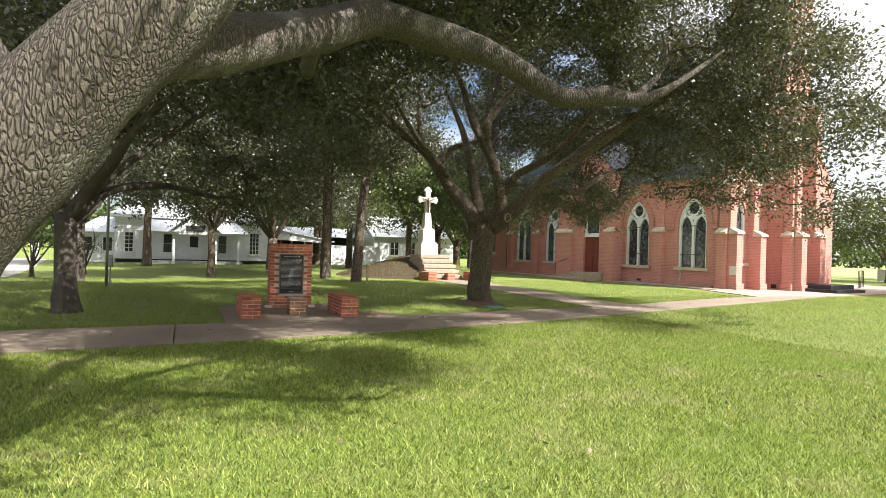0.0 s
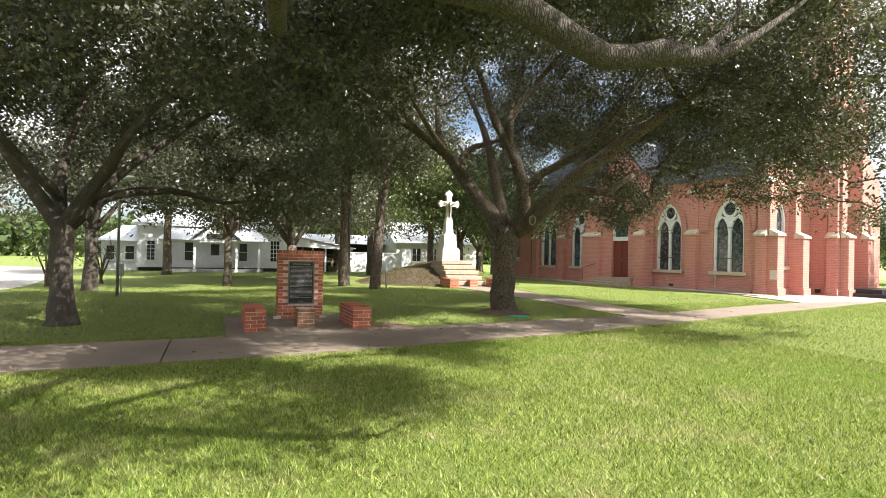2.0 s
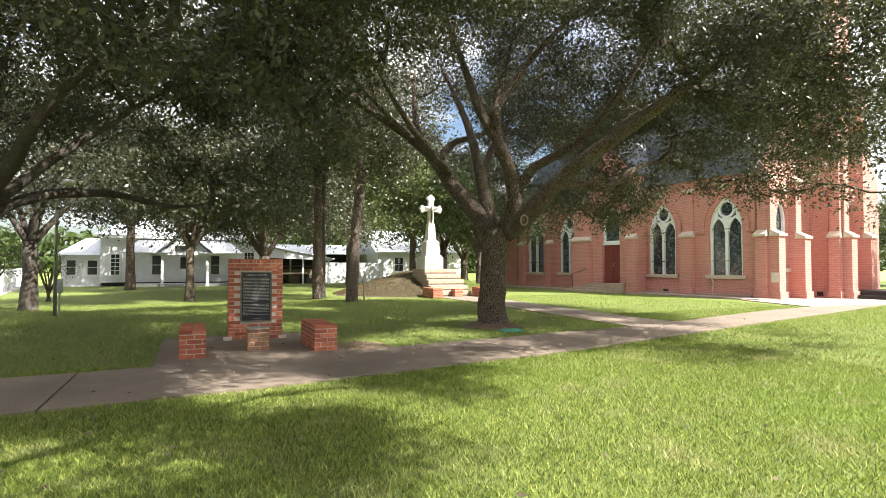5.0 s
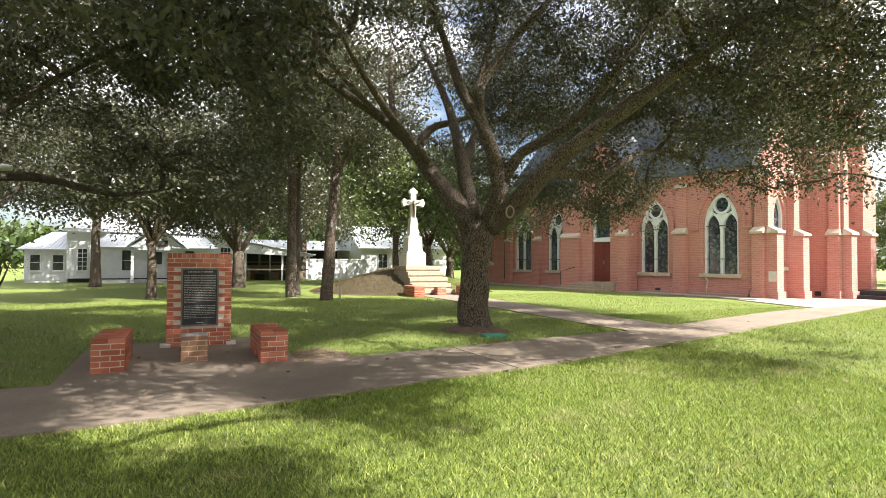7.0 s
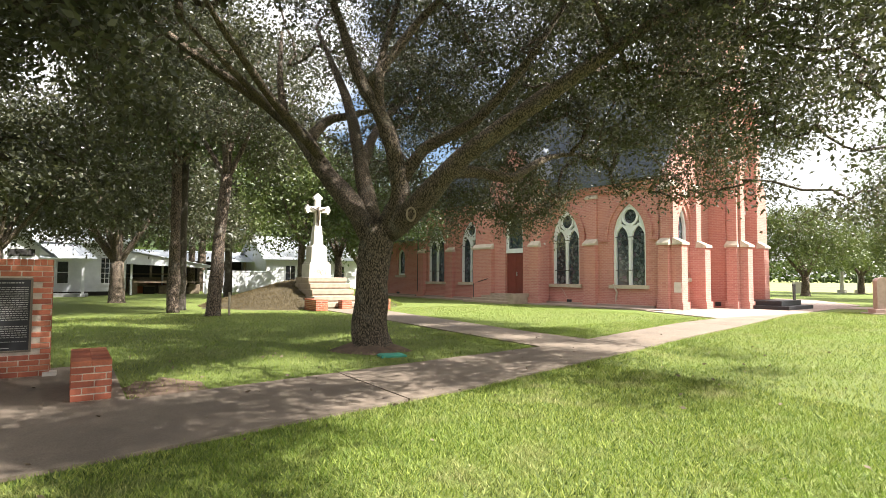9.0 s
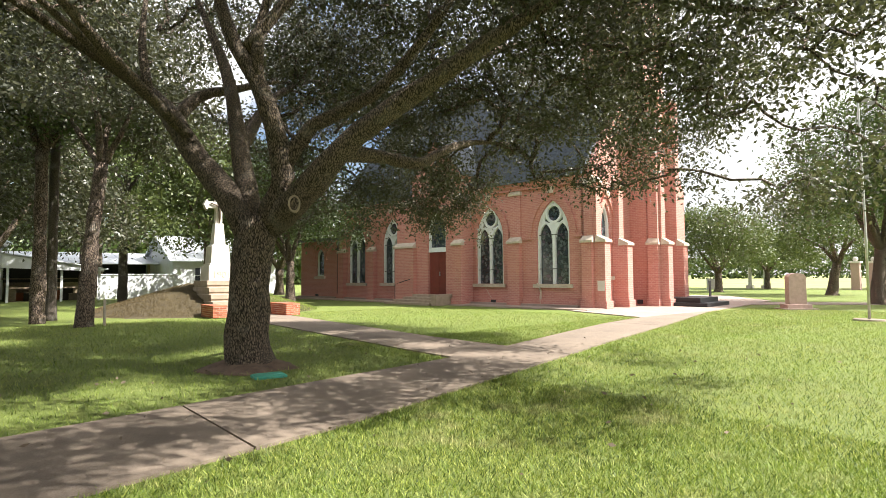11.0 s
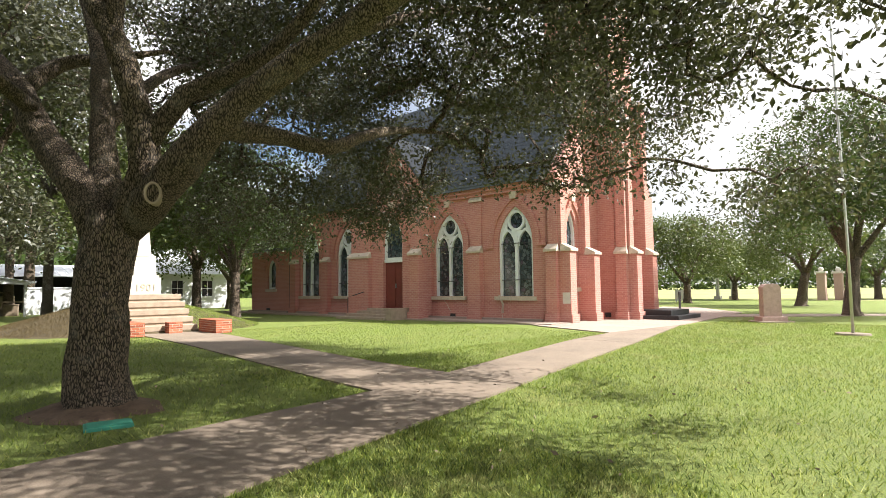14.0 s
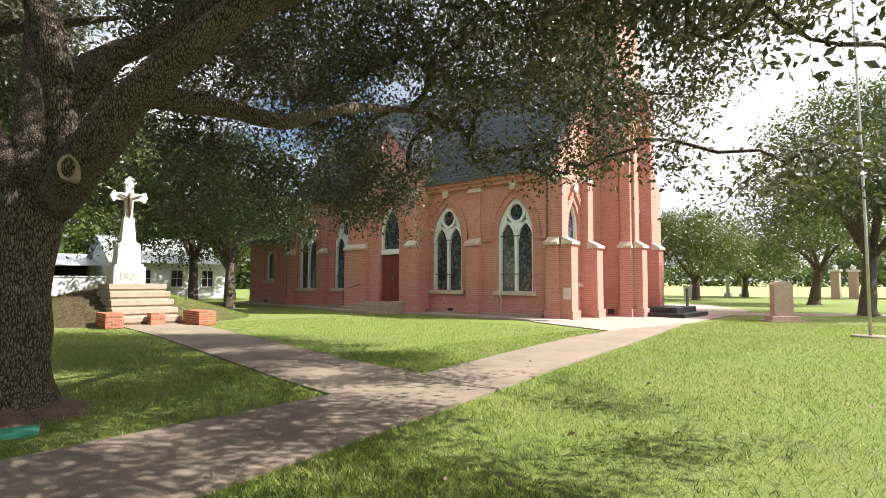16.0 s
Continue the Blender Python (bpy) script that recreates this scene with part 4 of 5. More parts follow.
build_marker()
brick_bench(1.1, 11.72, 0.36, 1.2, 5, "low red brick bench with a brick-on-edge top")
brick_bench(3.03, 11.72, 0.36, 1.2, 5, "low red brick bench with a brick-on-edge top")
pedestal = brick_bench(2.06, 11.75, 0.34, 0.34, 4, "small square brick pedestal with a grey slab", M_DULL, "brick pedestals", M_DULL)
part("slab", boxes((-0.165, 0.165, -0.165, 0.165, 0.328, 0.35), bevel=0.006), M_ROAD, pedestal, "grey cement slab")
brick_bench(10.45, 24.3, 0.45, 1.2, 5, "low red brick bench by the stone steps", group="brick benches")
brick_bench(11.75, 24.6, 0.40, 0.40, 4, "small square brick pedestal before the stone steps", group="brick pedestals")
brick_bench(12.8, 24.0, 0.5, 1.4, 5, "low red brick bench by the stone steps", group="brick benches")


def build_cross():
    c = thing("stone_cross", 11.45, 26.95, 0.0, "white stone wayside cross on a dated pedestal", "monument")
    bm = boxes((-0.47, 0.47, -0.47, 0.47, 1.15, 1.78), bevel=0.02)
    part("plinth", bm, M_STONE, c)
    part("plinth_moulding", boxes((-0.42, 0.42, -0.42, 0.42, 1.78, 1.86), bevel=0.02), M_STONE, c)

    def taper(bm, w0, w1, z0, z1):
        vs = [bm.verts.new((sx * w, sy * w, z)) for z, w in ((z0, w0), (z1, w1)) for sx, sy in ((-1, -1), (1, -1), (1, 1), (-1, 1))]
        for q in ((3, 2, 1, 0), (4, 5, 6, 7), (0, 1, 5, 4), (1, 2, 6, 5), (2, 3, 7, 6), (3, 0, 4, 7)):
            bm.faces.new([vs[i] for i in q])
        return bm
    part("pedestal", taper(bmesh.new(), 0.35, 0.32, 1.86, 2.5), M_STONE, c)
    part("shaft", taper(taper(bmesh.new(), 0.33, 0.22, 2.5, 2.6), 0.215, 0.15, 2.6, 3.4), M_STONE, c)
    bm = bmesh.new()
    fm = Matrix.Identity(4)
    t = 0.12
    pts = [(-t, 3.4), (t, 3.4), (t, 3.98), (0.40, 3.98), (0.42, 3.92), (0.48, 3.92), (0.56, 4.1), (0.48, 4.28), (0.42, 4.28), (0.40, 4.22), (t, 4.22), (t, 4.52), (0.19, 4.54), (0.19, 4.62),
           (0, 4.8), (-0.19, 4.62), (-0.19, 4.54), (-t, 4.52), (-t, 4.22), (-0.40, 4.22), (-0.42, 4.28), (-0.48, 4.28), (-0.56, 4.1), (-0.48, 3.92), (-0.42, 3.92), (-0.40, 3.98), (-t, 3.98)]
    prism(bm, pts, fm, -0.1, 0.1)
    bmesh.ops.recalc_face_normals(bm, faces=bm.faces)
    part("cross_head", bm, M_STONE, c)
    bm = bmesh.new()
    tube(bm, [(-0.33, -0.14, 4.16), (-0.1, -0.15, 4.07), (0, -0.17, 4.05), (0.1, -0.15, 4.07), (0.33, -0.14, 4.16)], [0.02, 0.028, 0.04, 0.028, 0.02], 8)
    tube(bm, [(0.0, -0.16, 4.2), (0, -0.17, 4.0), (0.01, -0.17, 3.75), (0.0, -0.16, 3.4)], [0.05, 0.065, 0.05, 0.025], 8)
    part("corpus", bm, M_BRONZE, c, "plain dark bronze relief", True)
    cu = bpy.data.curves.new("year", "FONT")
    cu.body, cu.size, cu.extrude, cu.align_x = "1901", 0.34, 0.012, "CENTER"
    ob = new("year_inscription", cu)
    me = bpy.data.meshes.new_from_object(ob.evaluated_get(bpy.context.evaluated_depsgraph_get()))
    bpy.data.objects.remove(ob)
    me.materials.append(M_CAP)
    ob = new("year_inscription", me)
    ob.parent = c
    ob.matrix_local = pose(0, -0.475, 1.34, 90, 0, 0)
    s = thing("stone_steps", 11.6, 25.65, 0.0, "broad weathered stone steps up the mound", "steps")
    for k in range(5):
        y0, z1 = -0.85 + 0.30 * k, 0.245 * (k + 1)
        part("step", boxes((-0.95 + 0.03 * k, 0.95 - 0.03 * k, y0, 1.9, z1 - 0.17, z1), (-0.93 + 0.03 * k, 0.93 - 0.03 * k, y0 + 0.035, 1.88, max(0.0, z1 - 0.3), z1 - 0.165), bevel=0.015), M_STEPST, s)


build_cross()

# ---- trees ----


def dome(cx, cy, rx, ry, z0, z1, edge=2.6, hollow=0.0, seed=0.0):
    """A spreading crown: welcome above a floor that droops at the rim, under a rounded and lumpy top."""
    def inside(p):
        d = math.hypot((p.x - cx) / rx, (p.y - cy) / ry)
        d *= 1 + 0.22 * noise.noise((p.x * 0.35 + seed, p.y * 0.35, p.z * 0.35))
        if d > 1:
            return False
        top = z0 + (z1 - z0) * math.sqrt(max(0.0, 1 - d ** 2.4))
        low = z0 - (z0 - edge) * d ** 2.2 if d > hollow else z0 + 0.6
        return low < p.z < top
    return inside


# the great oak by the walk
OX, OY = 7.15, 13.0
SHIFT = Vector((0.18, 0.42, 0.0))
oak_limbs = [
    ([(OX, OY, -0.05), (OX, OY, 0.12), (7.12, 12.98, 0.5), (7.14, 12.95, 1.2), (7.2, 12.93, 1.8), (7.25, 12.93, 2.2)], [0.48, 0.385, 0.315, 0.29, 0.305, 0.32]),
    ([(7.12, 12.95, 1.95), (6.95, 13.4, 2.6), (6.7, 14.0, 3.2), (6.35, 14.9, 4.25), (5.9, 15.4, 4.8), (4.6, 15.2, 5.4), (2.9, 14.9, 6.3)], [0.22, 0.20, 0.18, 0.16, 0.12, 0.08, 0.04]),
    ([(7.2, 12.95, 2.0), (7.22, 13.4, 2.8), (7.28, 13.9, 3.7), (7.3, 14.6, 5.0), (7.0, 15.6, 6.8)], [0.19, 0.16, 0.14, 0.1, 0.04]),
    ([(7.3, 12.8, 2.1), (7.4, 12.45, 2.8), (7.2, 12.6, 3.9), (6.9, 13.1, 4.9), (6.7, 13.5, 6.0), (6.0, 13.6, 7.6)], [0.2, 0.17, 0.14, 0.11, 0.08, 0.04]),
    ([(7.35, 12.85, 2.05), (7.6, 11.9, 2.65), (8.0, 11.4, 3.3), (8.7, 10.6, 4.0), (9.6, 9.9, 4.8), (10.6, 9.2, 5.6), (11.8, 8.6, 6.0)], [0.22, 0.19, 0.16, 0.13, 0.1, 0.07, 0.03]),
    ([(7.9, 11.6, 3.05), (8.3, 11.85, 3.15), (8.9, 11.95, 3.2), (9.35, 11.75, 3.12), (10.4, 12.2, 3.6), (11.9, 13.0, 4.1), (13.2, 13.2, 4.3)], [0.12, 0.12, 0.11, 0.095, 0.075, 0.05, 0.02]),
    ([(8.4, 11.0, 3.7), (9.6, 11.2, 4.6), (11.2, 11.3, 5.4), (13.0, 11.0, 5.9)], [0.1, 0.08, 0.06, 0.03]),
    ([(6.5, 14.6, 3.95), (6.95, 14.9, 4.5), (7.45, 14.9, 4.72), (8.3, 14.6, 5.0)], [0.12, 0.1, 0.08, 0.03]),
    ([(6.2, 15.05, 4.4), (6.15, 15.4, 5.4), (6.3, 15.8, 6.6)], [0.09, 0.07, 0.03]),
    ([(7.1, 12.7, 4.2), (7.25, 12.95, 5.2), (7.6, 13.0, 6.4)], [0.1, 0.08, 0.04]),
    ([(7.35, 12.45, 2.85), (7.75, 12.2, 3.55), (8.4, 11.6, 4.0), (8.9, 11.0, 4.8), (9.4, 10.4, 5.9)], [0.12, 0.11, 0.09, 0.075, 0.03]),
    ([(5.9, 15.3, 4.75), (5.0, 14.2, 4.9), (3.9, 13.2, 5.3)], [0.08, 0.06, 0.025]),
    ([(7.25, 13.7, 3.4), (8.2, 14.9, 4.6), (9.4, 16.2, 5.6), (10.8, 17.4, 6.4)], [0.11, 0.09, 0.06, 0.03]),
    ([(7.0, 13.0, 4.7), (8.0, 12.6, 6.2), (9.0, 11.8, 7.4)], [0.1, 0.07, 0.03]),
    ([(6.6, 14.2, 3.6), (5.4, 13.2, 4.2), (4.4, 12.0, 4.6), (3.6, 10.8, 4.9)], [0.09, 0.07, 0.05, 0.02]),
]
oak_limbs = [([Vector(q) + SHIFT for q in pts], rr) for pts, rr in oak_limbs]


def oak_crown(p):
    """High over the limbs towards the walk, hanging low on the church side."""
    d = math.hypot((p.x - 8.7) / 7.6, (p.y - 12.9) / (7.1 if p.y < 12.9 else 7.0)) * (1 + 0.2 * noise.noise((p.x * 0.35 + 1, p.y * 0.35, p.z * 0.35)))
    if d > 1:
        return False
    if (p.x > 14.6 or (p.y > 13.4 and p.x < 9.3)) and noise.noise((p.x * 0.9, p.y * 0.9, p.z * 1.1)) < -0.04:
        return False
    east = min(1.0, max(0.0, (p.x - 8.2) / 2.8))
    low = (1 - east) * (6.0 - 1.2 * d ** 3) + east * (4.45 - 2.25 * d ** 1.6)
    return low < p.z < 5.1 + 4.7 * math.sqrt(1 - d ** 2.4)


oak = plant("oak_tree", "old spreading live oak with rough grey-brown bark beside the walk", oak_limbs, oak_crown, ((0, 17), (4, 21), (1.9, 9.9)), 11, 3700, 94, (0.086, 0.040), M_BARK, M_OAK, group="live oaks", sides=16, spread=0.23, gaps=-0.02)
face = pose(7.55, 12.43, 2.35, 0, 0, -27)
bm = band(bmesh.new(), [(0.085 * math.sin(q), 0.12 * math.cos(q)) for q in np.linspace(0, 2 * math.pi, 18, endpoint=False)], 0.024, face, -0.03, 0.3, closed=True)
wpart("knot_scar", bm, M_STEPST, oak, "pale healed ring")
bm = prism(bmesh.new(), [(0.06 * math.sin(q), 0.09 * math.cos(q)) for q in np.linspace(0, 2 * math.pi, 14, endpoint=False)], face, -0.01, 0.28)
wpart("knot_heart", bm, M_BARK, oak)
flat_m = Matrix(((1, 0, 0, 0), (0, 0, 1, 0), (0, 1, 0, 0), (0, 0, 0, 1)))
bm = bmesh.new()
ringp = []
for k in range(28):
    a = 2 * math.pi * k / 28
    ringp.append((1 + 0.25 * noise.noise((math.cos(a) * 1.7, math.sin(a) * 1.7, 0))) * 0.72)
c0 = bm.verts.new((OX + SHIFT.x, OY + SHIFT.y, 0.16))
r1 = [bm.verts.new((OX + SHIFT.x + 0.55 * w * math.cos(2 * math.pi * k / 28), OY + SHIFT.y + 0.55 * w * math.sin(2 * math.pi * k / 28), 0.10 + 0.03 * noise.noise((k, 0.5, 0)))) for k, w in enumerate(ringp)]
r2 = [bm.verts.new((OX + SHIFT.x + w * math.cos(2 * math.pi * k / 28), OY + SHIFT.y + w * math.sin(2 * math.pi * k / 28), 0.004)) for k, w in enumerate(ringp)]
for k in range(28):
    j = (k + 1) % 28
    bm.faces.new((c0, r1[k], r1[j]))
    bm.faces.new((r1[k], r2[k], r2[j], r1[j]))
tagged(link("bare_soil", bm, M_DIRT, True), "bare brown soil with roots round the oak", "soil", kind="structure")
bm = bmesh.new()
c0 = bm.verts.new((3.75, 11.45, 0.03))
rim = [bm.verts.new((3.75 + 0.42 * (1 + 0.4 * noise.noise((k * 1.3, 2, 0))) * math.cos(k * math.pi / 9), 11.45 + 0.75 * (1 + 0.4 * noise.noise((k * 1.1, 7, 0))) * math.sin(k * math.pi / 9), 0.006)) for k in range(18)]
for k in range(18):
    bm.faces.new((c0, rim[k], rim[(k + 1) % 18]))
tagged(link("bare_soil", bm, M_DIRT, True), "scuffed bare soil beside the brick bench", "soil", kind="structure")
lid = thing("valve_box", 7.2, 12.42, 0.0, "faded green plastic irrigation valve box lid in the grass", "lid", rz=-10)
part("rim", boxes((-0.21, 0.21, -0.15, 0.15, -0.03, 0.032), bevel=0.012), M_GREEN, lid)
part("lid", boxes((-0.185, 0.185, -0.125, 0.125, 0.02, 0.042), bevel=0.008), M_GREEN, lid)

start_dome = dome(4.2, 4.7, 6.0, 4.4, 4.8, 8.6, 3.8, 0.0, 5.0)


def start_crown(p):
    """Low over the leaning stem, lifted on the east side where the lawn is walked."""
    return start_dome(p) and (p.x < 4.6 or p.z > 5.3 + 0.25 * (p.x - 4.6)) and (p.y > 1.3 or p.x < 2.0)


# the oak at the start, with its great leaning stem and a low limb across the lawn
start_limbs = [
    ([(-1.6, 2.55, -0.1), (-1.48, 2.53, 0.25), (-1.2, 2.49, 0.82), (-0.98, 2.45, 1.22), (-0.79, 2.40, 1.58), (-0.56, 2.37, 1.88), (-0.34, 2.34, 2.16), (-0.1, 2.32, 2.51), (0.29, 2.27, 3.06), (0.84, 2.35, 3.65), (1.6, 2.9, 4.8), (2.4, 3.6, 6.0)],
     [0.46, 0.33, 0.27, 0.25, 0.235, 0.225, 0.215, 0.20, 0.17, 0.14, 0.10, 0.05]),
    ([(-0.42, 2.24, 2.08), (-0.18, 2.6, 2.26), (0.22, 3.02, 2.52), (0.68, 3.5, 2.84), (1.12, 3.8, 3.11), (1.5, 3.73, 3.05), (1.9, 3.6, 2.95), (2.2, 3.51, 2.80), (2.5, 3.41, 2.63), (2.8, 3.28, 2.66), (3.05, 3.2, 2.64), (3.25, 3.12, 2.72), (3.6, 3.1, 2.95), (4.0, 3.2, 3.2)],
     [0.15, 0.135, 0.135, 0.14, 0.135, 0.115, 0.095, 0.085, 0.08, 0.075, 0.055, 0.03, 0.018, 0.008]),
    ([(0.62, 3.45, 2.80), (0.66, 3.8, 2.76), (0.70, 4.1, 2.74)], [0.07, 0.06, 0.05]),
    ([(-0.9, 2.43, 1.5), (-1.7, 3.2, 3.0), (-2.6, 4.4, 4.4), (-3.4, 6.0, 5.6)], [0.16, 0.13, 0.09, 0.04]),
    ([(0.5, 2.3, 3.25), (1.4, 4.0, 4.4), (2.8, 5.4, 5.3), (4.6, 6.0, 5.9)], [0.11, 0.09, 0.06, 0.03]),
    ([(0.84, 2.35, 3.65), (2.4, 2.6, 5.2), (4.2, 3.0, 6.3), (6.4, 3.8, 7.0)], [0.10, 0.08, 0.06, 0.03]),
    ([(3.0, 3.2, 2.66), (3.2, 3.25, 2.78), (3.35, 3.2, 2.98), (3.4, 3.3, 3.25)], [0.04, 0.026, 0.018, 0.01]),
    ([(1.2, 2.6, 4.2), (1.7, 3.6, 5.8), (2.2, 4.2, 7.4)], [0.11, 0.08, 0.04]),
    ([(-0.7, 2.4, 1.9), (-1.9, 1.9, 3.7), (-3.2, 0.9, 5.0)], [0.13, 0.09, 0.04]),
]
plant("oak_tree", "massive leaning live oak with pale lichened bark", start_limbs, start_crown, ((-5, 11), (-2, 10), (3.4, 8.8)), 23, 1850, 90, (0.086, 0.040), M_BARK2, M_OAK, group="live oaks", sides=20, spread=0.24, gaps=-0.04)

# the slimmer oak beside the marker
left_limbs = [
    ([(-2.35, 11.75, -0.05), (-2.35, 11.75, 0.1), (-2.38, 11.8, 0.6), (-2.42, 11.9, 1.3), (-2.45, 12.0, 1.95)], [0.36, 0.26, 0.2, 0.18, 0.2]),
    ([(-2.45, 12.0, 1.8), (-3.0, 12.2, 2.6), (-3.6, 12.3, 3.6), (-4.2, 12.6, 5.2)], [0.15, 0.13, 0.1, 0.04]),
    ([(-2.4, 12.0, 1.85), (-2.0, 11.9, 2.5), (-1.6, 11.5, 3.0), (-1.2, 11.0, 3.6), (-0.4, 10.6, 4.4), (0.6, 10.3, 5.0)], [0.16, 0.13, 0.11, 0.08, 0.06, 0.03]),
    ([(-2.3, 12.1, 1.9), (-1.8, 13.0, 2.55), (-0.7, 14.2, 2.85), (0.5, 15.0, 2.7), (1.3, 15.6, 2.9)], [0.13, 0.1, 0.08, 0.055, 0.02]),
    ([(-2.5, 12.0, 1.9), (-2.6, 12.6, 3.0), (-2.4, 13.2, 4.4), (-2.0, 13.6, 6.2)], [0.14, 0.11, 0.08, 0.03]),
    ([(-2.2, 12.4, 2.3), (-1.2, 12.8, 3.4), (0.2, 12.9, 4.6), (1.6, 12.6, 5.5)], [0.1, 0.08, 0.05, 0.02]),
    ([(-2.5, 12.0, 2.4), (-3.2, 10.8, 3.4), (-3.8, 9.4, 4.6)], [0.1, 0.07, 0.03]),
]
left_limbs = [([Vector(q) + Vector((0.15, 1.3, 0)) for q in pts], rr) for pts, rr in left_limbs]
plant("oak_tree", "forked live oak with pale bark on the shaded lawn", left_limbs, dome(-1.6, 13.4, 6.0, 5.6, 4.7, 8.6, 3.0, 0.0, 9.0), ((-8, 5), (6, 20), (2.9, 9.2)), 31, 1950, 80, (0.108, 0.052), M_BARK2, M_OAK, group="live oaks", sides=14, spread=0.23, gaps=-0.02)


def simple_tree(name, label, x, y, r, fork, height, spread, seed, leaf=(0.24, 0.12), green=M_FAR, bark=M_BARK, each=60, lean=(0, 0), limbs=6, edge=None, count=230, clump=0.44, group="background trees"):
    """A tree further off: a stem that divides into rising limbs under a rounded crown."""
    g = random.Random(seed)
    top = (x + lean[0], y + lean[1], fork)
    lines = [([(x, y, -0.05), (x, y, 0.1), (x + lean[0] * 0.4, y + lean[1] * 0.4, fork * 0.5), top], [r * 1.7, r * 1.25, r, r * 0.95])]
    for k in range(limbs):
        a = 2 * math.pi * (k + g.random() * 0.7) / limbs
        out = spread * g.uniform(0.3, 0.6)
        z1 = fork + (height - fork) * g.uniform(0.35, 0.68)
        s = Vector(top) - Vector((0, 0, 0.15))
        e = Vector((top[0] + out * math.cos(a), top[1] + out * math.sin(a), z1))
        mid = s.lerp(e, 0.45) + Vector((g.uniform(-0.3, 0.3), g.uniform(-0.3, 0.3), 0.25))
        lines.append(([s, mid, e], [r * 0.55, r * 0.36, r * 0.12]))
    low = fork * 1.05 if edge is None else edge
    return plant(name, label, lines, dome(top[0], top[1], spread, spread, max(low + 0.3, fork + (height - fork) * 0.3), height, low, 0.0, seed * 1.7),
                 ((top[0] - spread, top[0] + spread), (top[1] - spread, top[1] + spread), (low, height)), seed, count, each, leaf, bark, green, group=group, sides=9, spread=clump)


# trees on the shaded lawn and behind
simple_tree("tree", "slender tree with a straight brown trunk", 5.8, 25.6, 0.17, 5.2, 11.0, 3.2, 41, leaf=(0.15, 0.07), each=90, green=M_OAK, bark=M_BARK3, edge=5.0)
simple_tree("tree", "slender tree with a stake beside its trunk", 6.65, 23.3, 0.19, 4.6, 10.5, 3.2, 42, leaf=(0.15, 0.07), each=90, green=M_OAK, bark=M_BARK3, lean=(0.35, 0.2), edge=4.8)
simple_tree("tree", "slender tree with smooth pale bark", 10.6, 39.0, 0.2, 6.0, 12.0, 4.2, 43, green=M_PALE_SUN, bark=M_BARK2)
simple_tree("tree", "slender tree with smooth pale bark", 6.25, 26.9, 0.14, 5.5, 10.5, 2.8, 44, leaf=(0.15, 0.07), each=80, bark=M_BARK2, edge=5.2)
simple_tree("tree", "small tree behind the lawn", 9.9, 47.0, 0.22, 4.0, 11.0, 4.5, 45, green=M_PALE_SUN)
simple_tree("tree", "dark leafy oak by the white house", 4.6, 34.0, 0.29, 1.9, 8.4, 5.2, 46, each=85, green=M_OAK, leaf=(0.17, 0.085), edge=2.4, count=430, limbs=8)
simple_tree("tree", "forked oak before the white house", 0.95, 25.8, 0.15, 2.1, 7.0, 3.6, 47, each=85, green=M_OAK, leaf=(0.15, 0.075), edge=2.7, count=330)
simple_tree("tree", "oak with a straight stem before the white house", -2.15, 37.5, 0.22, 3.6, 9.4, 5.2, 48, each=85, green=M_OAK, leaf=(0.17, 0.085), edge=3.4, count=430)
simple_tree("tree", "oak with a pale stem at the lawn's edge", -3.5, 23.0, 0.2, 2.1, 7.2, 3.8, 49, green=M_OAK, bark=M_BARK2, leaf=(0.14, 0.07), edge=2.8)
# crowns behind the cross take the lighter leaf as painted sunlight
simple_tree("tree", "shade tree behind the stone cross", 18.0, 40.0, 0.25, 2.6, 8.5, 4.6, 50, green=M_PALE_SUN, edge=2.4)
simple_tree("tree", "forked tree beside the church end", 22.6, 46.0, 0.3, 2.0, 8.5, 5.0, 51, edge=2.6)
simple_tree("tree", "shade tree behind the stone cross", 14.0, 36.0, 0.2, 3.2, 9.5, 3.8, 52, green=M_PALE_SUN, edge=2.9)
simple_tree("tree", "tall shade tree at the back of the lawn", 11.5, 52.0, 0.3, 4.0, 12.5, 6.0, 53, green=M_PALE_SUN, leaf=(0.3, 0.16))
simple_tree("tree", "tall shade tree at the back of the lawn", 1.5, 56.0, 0.3, 4.0, 13.0, 6.5, 54, leaf=(0.3, 0.16))
simple_tree("tree", "tall shade tree at the back of the lawn", 23.0, 60.0, 0.3, 4.0, 12.5, 6.5, 55, green=M_PALE_SUN, leaf=(0.3, 0.16))
simple_tree("tree", "leafy tree beside the church wall", 17.3, 33.0, 0.22, 2.2, 8.6, 4.0, 56, green=M_FAR, leaf=(0.16, 0.08), edge=2.8, count=330, limbs=8)
simple_tree("tree", "rounded shade tree beside the forecourt", 48.5, 24.0, 0.26, 1.5, 6.6, 4.3, 57, green=M_PALE_SUN, leaf=(0.2, 0.1), count=300, edge=2.0, limbs=7)
simple_tree("tree", "leafy oak with a leaning trunk on the east lawn", 34.0, 11.2, 0.27, 2.4, 9.2, 4.3, 58, leaf=(0.15, 0.075), each=85, count=480, lean=(0.5, -0.1), edge=3.3, limbs=8)
simple_tree("tree", "small oak on the east lawn", 45.0, 15.7, 0.26, 2.0, 6.8, 3.6, 59, green=M_PALE_SUN, leaf=(0.2, 0.1), lean=(0.2, -0.3), edge=2.7, count=170)
simple_tree("tree", "spreading oak standing beside the road", 40.0, 2.0, 0.3, 2.4, 9.0, 5.5, 60, leaf=(0.2, 0.1), edge=2.8)
